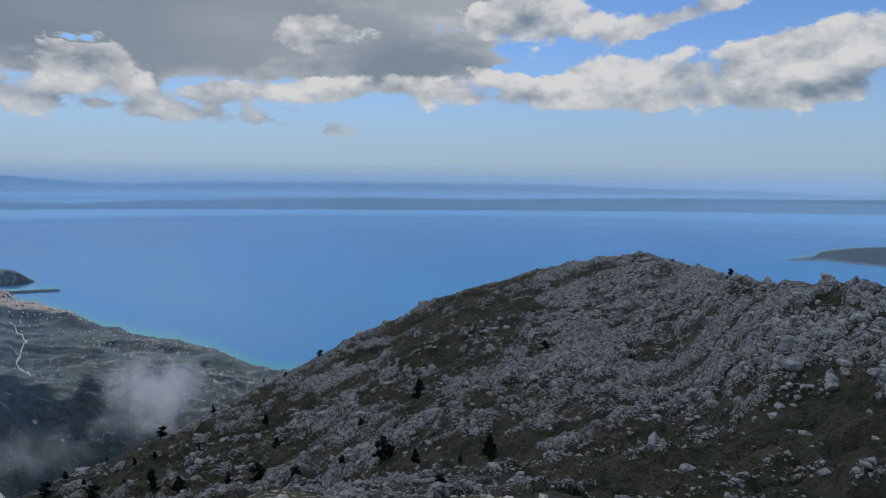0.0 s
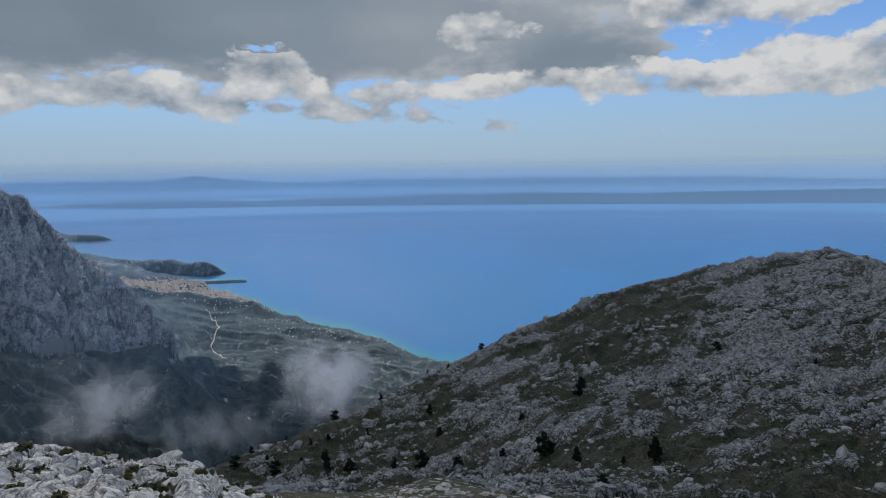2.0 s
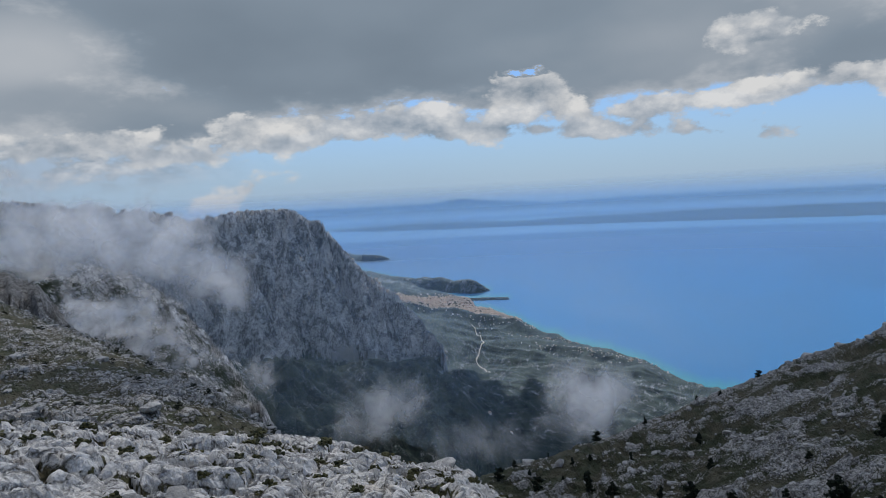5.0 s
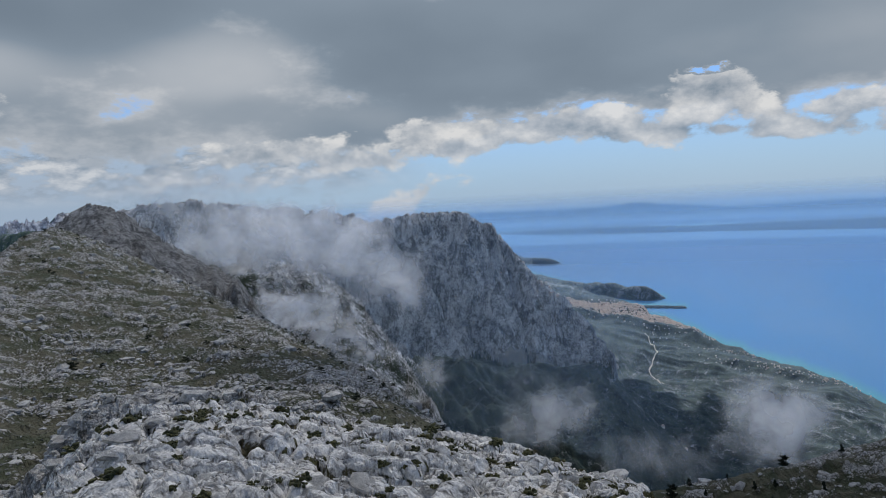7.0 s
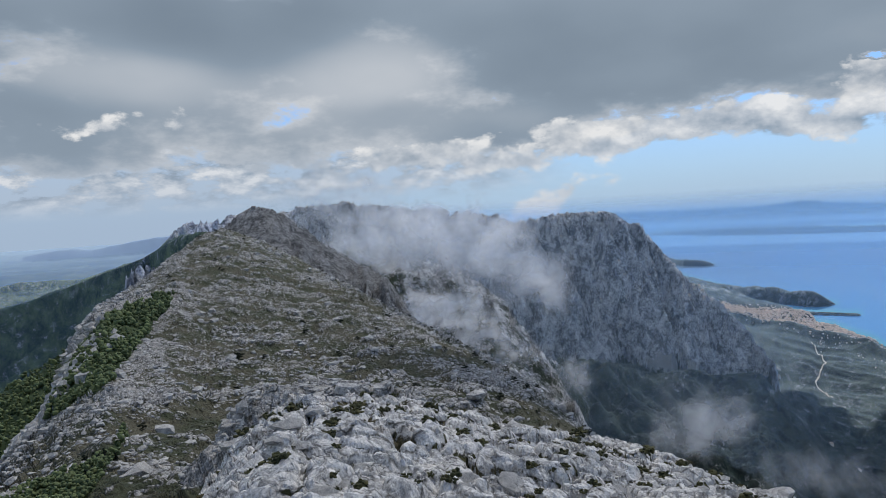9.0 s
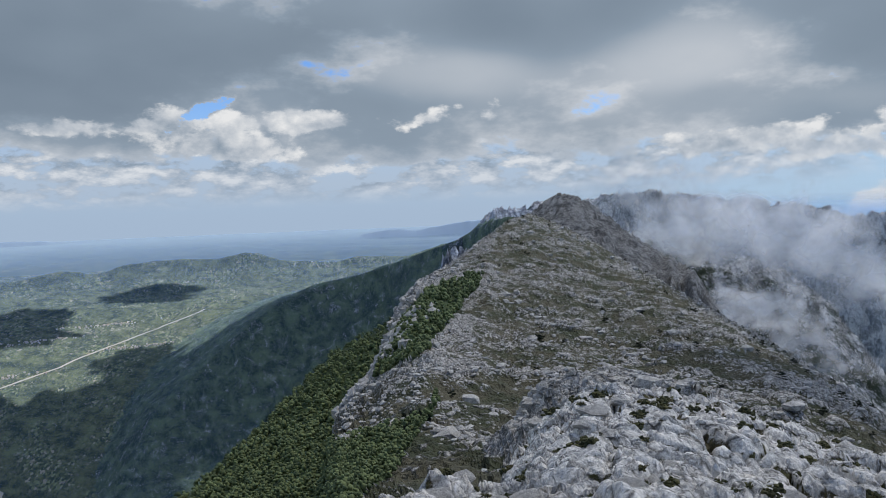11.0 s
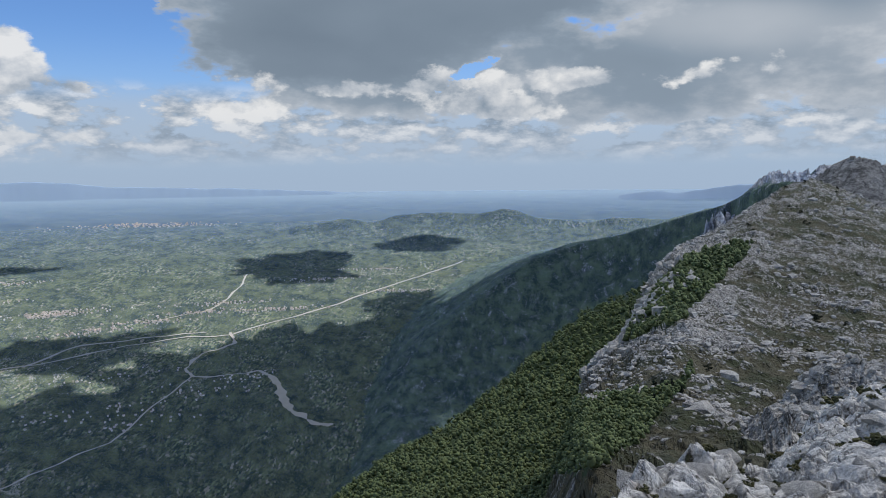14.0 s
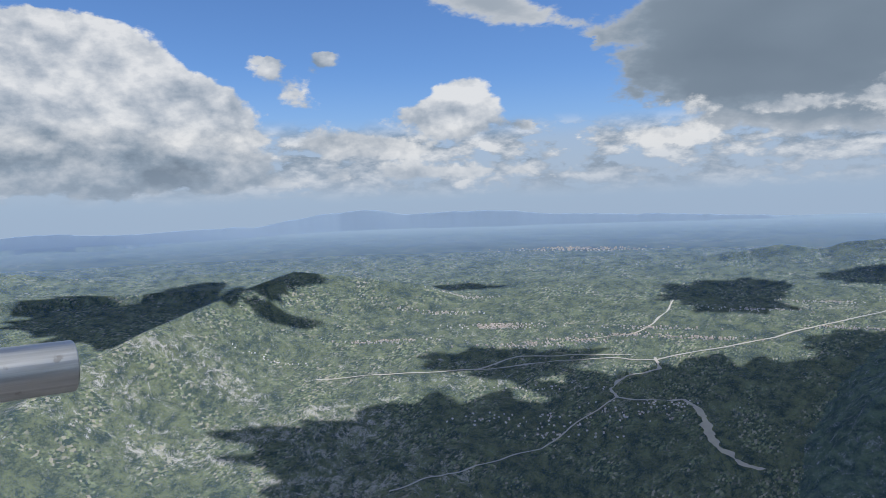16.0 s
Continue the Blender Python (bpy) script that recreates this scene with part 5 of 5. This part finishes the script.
# beech wood on the landward side
M_LEAVES = leafy_material("beech_leaves", (0.072, 0.094, 0.040), (0.150, 0.186, 0.078), 0.25)
az = rng.uniform(79, 124, 95000)
d = 9 * (640 / 9) ** rng.uniform(0, 1, 95000)
pos, kind, _, _ = spot(az, d)
reach = np.maximum(np.interp(az, WOOD[0], WOOD[2]), np.interp(az, SLOPE[0], SLOPE[2])) * 1.04
pick = np.flatnonzero((kind == 2) & (d < reach))[:17000]
# crowns grow with distance, sized to suit the camera's view
tall = rng.uniform(0.6, 1.25, len(pick)) * np.clip(0.0058 * d[pick], 0.16, 2.6)
for lift, wide, seed in ((0.9, 0.62, 31), (1.5, 0.42, 32)):
    off = rng.normal(0, 0.28, (len(pick), 3)) * tall[:, None]
    off[:, 2] = tall * lift
    scattered("beech_wood", pos[pick] + off, tall * wide, 0.95, M_LEAVES, "dense green beech wood on the steep slope", "forest", 0.36, True, seed)

# ---- small works of people on the heights ----
M_HUT = stone_mat("hut_stone", (0.40, 0.38, 0.36), (0.22, 0.21, 0.20), 0.6)
M_ROOF = stone_mat("hut_roof", (0.24, 0.21, 0.19), (0.13, 0.12, 0.11), 0.6)


def box(bm, x0, x1, y0, y1, z0, z1):
    m = Matrix.Translation(((x0 + x1) / 2, (y0 + y1) / 2, (z0 + z1) / 2)) @ Matrix.Diagonal((x1 - x0, y1 - y0, z1 - z0, 1))
    bmesh.ops.create_cube(bm, size=1.0, matrix=m)


hut = new("stone_hut")
bm = bmesh.new()
box(bm, -2.2, 2.2, -1.8, -1.4, -1.5, 2.4)
box(bm, -2.2, 2.2, 1.4, 1.8, -1.5, 2.4)
box(bm, -2.2, -1.8, -1.4, 1.4, -1.5, 2.4)
box(bm, 1.8, 2.2, -1.4, 1.4, -1.5, 2.4)
part("wall", bm, M_HUT, hut)
bm = bmesh.new()
pts = [bm.verts.new(q) for q in ((-2.5, -2.1, 2.4), (2.5, -2.1, 2.4), (2.5, 2.1, 2.4), (-2.5, 2.1, 2.4), (-2.5, 0, 3.7), (2.5, 0, 3.7))]
for q in ((0, 1, 5, 4), (2, 3, 4, 5), (0, 4, 3), (1, 2, 5), (3, 2, 1, 0)):
    bm.faces.new([pts[i] for i in q])
part("roof", bm, M_ROOF, hut)
hut.matrix_basis = Matrix.Translation(Vector(spot(73.15, 897)[0]) + Vector((0, 0, -0.2))) @ pose(0, 0, 0, 0, 0, 60)
tagged(hut, "small grey stone hut on the bare summit", "hut")

cairn = new("cairn")
bm = bmesh.new()
for k in range(24):
    t = k / 24
    bmesh.ops.create_icosphere(bm, subdivisions=1, radius=0.26 - 0.1 * t, matrix=Matrix.Translation((random.uniform(-1, 1) * 0.55 * (1 - t), random.uniform(-1, 1) * 0.55 * (1 - t), 1.2 * t - 0.1)) @ Matrix.Diagonal((1.2, 1.0, 0.7, 1)))
part("stone_heap", bm, M_STONE, cairn)
cairn.matrix_basis = Matrix.Translation(spot(-15.5, 319)[0])
tagged(cairn, "small heap of grey stones marking the hilltop", "cairn")

# ---- steel tube beside the viewpoint ----
def steel():
    m, n = material("brushed_steel")
    p = place(n)
    streak = n.add("ShaderNodeMapping", {"Vector": p, "Scale": (6.0, 220.0, 220.0)}).outputs[0]
    s = n.noise(streak, 1.0, 5.0, 0.6)
    spots = n.span(n.noise(p, 90.0, 3.0), 0.62, 0.72)
    c = n.mix(n.span(s, 0.3, 0.7), (0.42, 0.41, 0.40), (0.62, 0.61, 0.59))
    finish(n, n.mix(n.math("MULTIPLY", spots, 0.5), c, (0.24, 0.20, 0.17)), n.span(s, 0.3, 0.7, 0.28, 0.42), s, 0.1, 0.002, metal=1.0, spec=0.5)
    return m


M_STEEL = steel()


def tube(bm, length, r, wall):
    """Hollow tube along -x from the origin, its rim slightly rounded."""
    prof = ((0.0, r - wall), (0.0, r - wall * 0.4), (-0.0012, r), (-length, r), (-length, r - wall), (-0.02, r - wall))
    rings = [[bm.verts.new((x, math.cos(k * math.tau / 40) * q, math.sin(k * math.tau / 40) * q)) for k in range(40)] for x, q in prof]
    for a, b in zip(rings, rings[1:] + rings[:1]):
        for k in range(40):
            f = bm.faces.new((a[k], a[(k + 1) % 40], b[(k + 1) % 40], b[k]))
            f.smooth = True


rail = new("steel_rail")
bm = bmesh.new()
tube(bm, 1.1, 0.021, 0.003)
part("tube", bm, M_STEEL, rail, "round brushed steel tube with an open end")
# unseen post, added only to carry the tube
bm = bmesh.new()
tube(bm, 1.55, 0.021, 0.003)
post = part("post", bm, M_STEEL, rail)
post.matrix_basis = pose(-0.8, 0, -0.022, 0, -90, 0)
eye16 = Vector(PATH[-1][1].translation)
rail.matrix_basis = Matrix.Translation(eye16 + heading(163.75, -10.2) * 0.665) @ pose(0, 0, 0, 0, 1.0, 164 + 12)
tagged(rail, "brushed stainless steel rail tube on a post", "rail")


# ---- roads and houses of the lowlands ----
def pale_mat(name, light, dark, scale):
    m, n = material(name)
    p = place(n)
    r = n.add("ShaderNodeNewGeometry").outputs["Random Per Island"]
    t = n.math("ADD", n.math("MULTIPLY", r, 0.6), n.math("MULTIPLY", n.noise(p, scale, 4.0), 0.5))
    finish(n, n.mix(n.span(t, 0.2, 0.9), dark, light), 0.9)
    return m


M_ROAD = pale_mat("gravel_road", (0.56, 0.52, 0.44), (0.36, 0.33, 0.28), 0.05)
M_HOUSE = pale_mat("house_plaster", (0.78, 0.74, 0.69), (0.54, 0.50, 0.45), 0.05)
M_TILES = pale_mat("clay_roof", (0.56, 0.46, 0.39), (0.42, 0.33, 0.28), 0.05)


def drop_to(az, el, far=30000.0):
    """True distance at which a way of sight meets the ground."""
    q = np.geomspace(1500, far, 900)
    z = ground_at(np.full(900, float(az)), q)[0]
    over = np.flatnonzero(z >= q * math.tan(radians(el)))
    return float(q[over[0]]) if len(over) else float(q[-1])


def road(label, way, wide, ragged=0.0):
    way = np.array(way)
    dist = np.array([drop_to(a, e) for a, e in way])
    t = np.linspace(0, len(way) - 1, 30 * len(way))
    k = np.arange(len(way))
    a, q = np.interp(t, k, way[:, 0]), np.interp(t, k, dist)
    wob = fbm(t * 1.7, t * 0 + wide, 3, 401)
    a, q = a + 0.18 * wob, q * (1 + 0.012 * fbm(t * 1.3, t * 0 + 5, 3, 402))
    x, y = -np.sin(np.radians(a)) * q, np.cos(np.radians(a)) * q
    nx, ny = -np.gradient(y), np.gradient(x)
    s = np.maximum(np.hypot(nx, ny), 1e-6)
    half = wide * (1 + ragged * fbm(t * 4, t * 0, 3, 403)) / 2
    strips = []
    for side in (-1, 1):
        xs, ys = x + side * nx / s * half, y + side * ny / s * half
        strips.append(spot(np.degrees(np.arctan2(-xs, ys)), np.hypot(xs, ys), 5.0)[0])
    n = len(t)
    verts = np.concatenate(strips)
    i = np.arange(n - 1)
    ob = new("road", mesh_from("road", verts, np.stack([i, i + 1, i + 1 + n, i + n], -1), [M_ROAD]))
    return tagged(ob, label, "road", "valley roads", kind="structure")


road("pale straight country road through the valley", ((146.5, -13.1), (141, -12.95), (132.9, -12.7), (127, -12.1), (122.8, -11.9), (119.4, -12.0), (111.2, -10.05), (104.5, -7.95), (101.1, -6.7)), 25, 0.5)
road("second pale lane beside the country road", ((133.8, -12.9), (130, -11.8), (125, -11.6), (121.5, -11.6)), 26, 0.5)
road("pale winding gravel road to the quarry", ((119.6, -11.9), (119.2, -12.6), (121.7, -13.1), (123.1, -14.2), (122.5, -14.9), (120.1, -15.0), (117.6, -14.9), (116.4, -15.6), (115.2, -17.9)), 21, 0.9)
road("wide pale quarry cut", ((116.6, -15.4), (115.9, -16.6), (115.2, -17.9), (113.6, -18.9), (112.2, -19.4)), 38, 1.1)
road("narrow lane crossing the dark valley scrub", ((141, -21.8), (137, -20.8), (133.1, -19.8), (128.5, -18.8), (125.3, -16.6), (122.6, -14.9)), 11, 0.3)
road("village lane on the sunny plain", ((125.5, -10.6), (121.5, -10.1), (120, -9.4), (118.6, -8.2), (118.2, -7.4)), 20, 0.6)
road("coast road zigzag below the rock wall", ((31.5, -10.9), (30.6, -12.3), (31.2, -13.6), (30.3, -14.6)), 9, 0.3)

def houses(name, where, spread, count, label, big=11.0):
    """Clusters of small houses with pitched clay roofs, seen from far above; walls and roofs joined."""
    a0, q0 = np.array([w_[0] for w_ in where]), np.array([drop_to(*w_) for w_ in where])
    k = rng.integers(0, len(where), count)
    x0, y0 = -np.sin(np.radians(a0)) * q0, np.cos(np.radians(a0)) * q0
    r = rng.normal(0, 1, (count, 2)) * spread
    tang = np.radians(a0[k])
    r = r * np.array([1.7, 0.8])
    x = x0[k] + r[:, 0] * np.cos(tang) * 1.3 - r[:, 1] * np.sin(tang) * 0.7
    y = y0[k] + r[:, 0] * np.sin(tang) * 1.3 + r[:, 1] * np.cos(tang) * 0.7
    az, q = np.degrees(np.arctan2(-x, y)), np.hypot(x, y)
    pos, kind, _, s = spot(az, q)
    z = ground_at(az, q)[0]
    ok = z > SEA + 3
    pos, s = pos[ok], s[ok]
    n = len(pos)
    L, W, H = (rng.uniform(0.7, 1.7, n) * big * s for _ in range(3))
    H = H * 0.55
    turn = rng.uniform(0, 3.14, n)
    c, si = np.cos(turn), np.sin(turn)
    prof = ((-0.5, -0.5, -0.6), (0.5, -0.5, -0.6), (0.5, 0.5, -0.6), (-0.5, 0.5, -0.6), (-0.5, -0.5, 1), (0.5, -0.5, 1), (0.5, 0.5, 1), (-0.5, 0.5, 1), (-0.5, 0, 1.6), (0.5, 0, 1.6))
    v = np.array([[(p[0] * L, p[1] * W, p[2] * H)] for p in prof])[:, 0].transpose(2, 0, 1)
    xx = v[..., 0] * c[:, None] - v[..., 1] * si[:, None]
    yy = v[..., 0] * si[:, None] + v[..., 1] * c[:, None]
    verts = (np.stack([xx, yy, v[..., 2]], -1) + pos[:, None, :]).reshape(-1, 3)
    quads = np.array([(0, 1, 5, 4), (1, 2, 6, 5), (2, 3, 7, 6), (3, 0, 4, 7), (4, 5, 9, 8), (6, 7, 8, 9), (5, 6, 9, 9), (7, 4, 8, 8)])
    tri = np.concatenate([quads[:, [0, 1, 2]], quads[:6, [0, 2, 3]]])
    mat = np.concatenate([[0, 0, 0, 0, 1, 1, 0, 0], [0, 0, 0, 0, 1, 1]])
    faces = (tri[None] + (np.arange(n) * 10)[:, None, None]).reshape(-1, 3)
    ob = new(name, mesh_from(name, verts, faces, [M_HOUSE, M_TILES], np.tile(mat, n), False))
    return tagged(ob, label, "houses", kind="stuff")


houses("coastal_town", ((36.8, -8.3), (35.8, -8.6), (34.8, -8.9), (33.6, -9.2), (32.6, -9.4), (31.6, -9.7), (30.6, -9.9), (34.2, -8.75)), 250, 3000, "dense seaside town of pale houses with clay roofs", 12)
houses("shore_villages", ((40.6, -5.7), (40.0, -5.5), (28.0, -10.6), (26.6, -11.2), (24.6, -12.2), (22.0, -13.1), (19.0, -13.9), (29.5, -9.9)), 150, 420, "scattered pale houses along the shore", 8)
houses("valley_villages", ((121.9, -10.1), (116.3, -10.2), (119.9, -9.5), (129.3, -10.9), (131.5, -9.3), (125.4, -10.5), (108, -7.3), (106.2, -9.1), (141, -10.3), (136.4, -8.25), (131.4, -9.5), (134.5, -7.0), (112, -8.0)), 95, 900, "scattered pale valley villages with clay roofs", 10)
houses("shaded_hamlets", ((119.7, -15.2), (121.4, -15.9), (132.5, -16.5), (128.4, -16.9), (126.2, -17.7), (149, -11.6), (127.9, -14.2), (124, -16.3)), 75, 170, "loose hamlets among dark valley scrub", 7)
houses("far_town", ((125.6, -3.3), (125, -3.4), (124.6, -3.5)), 380, 240, "far pale town on the hazy plain", 24)
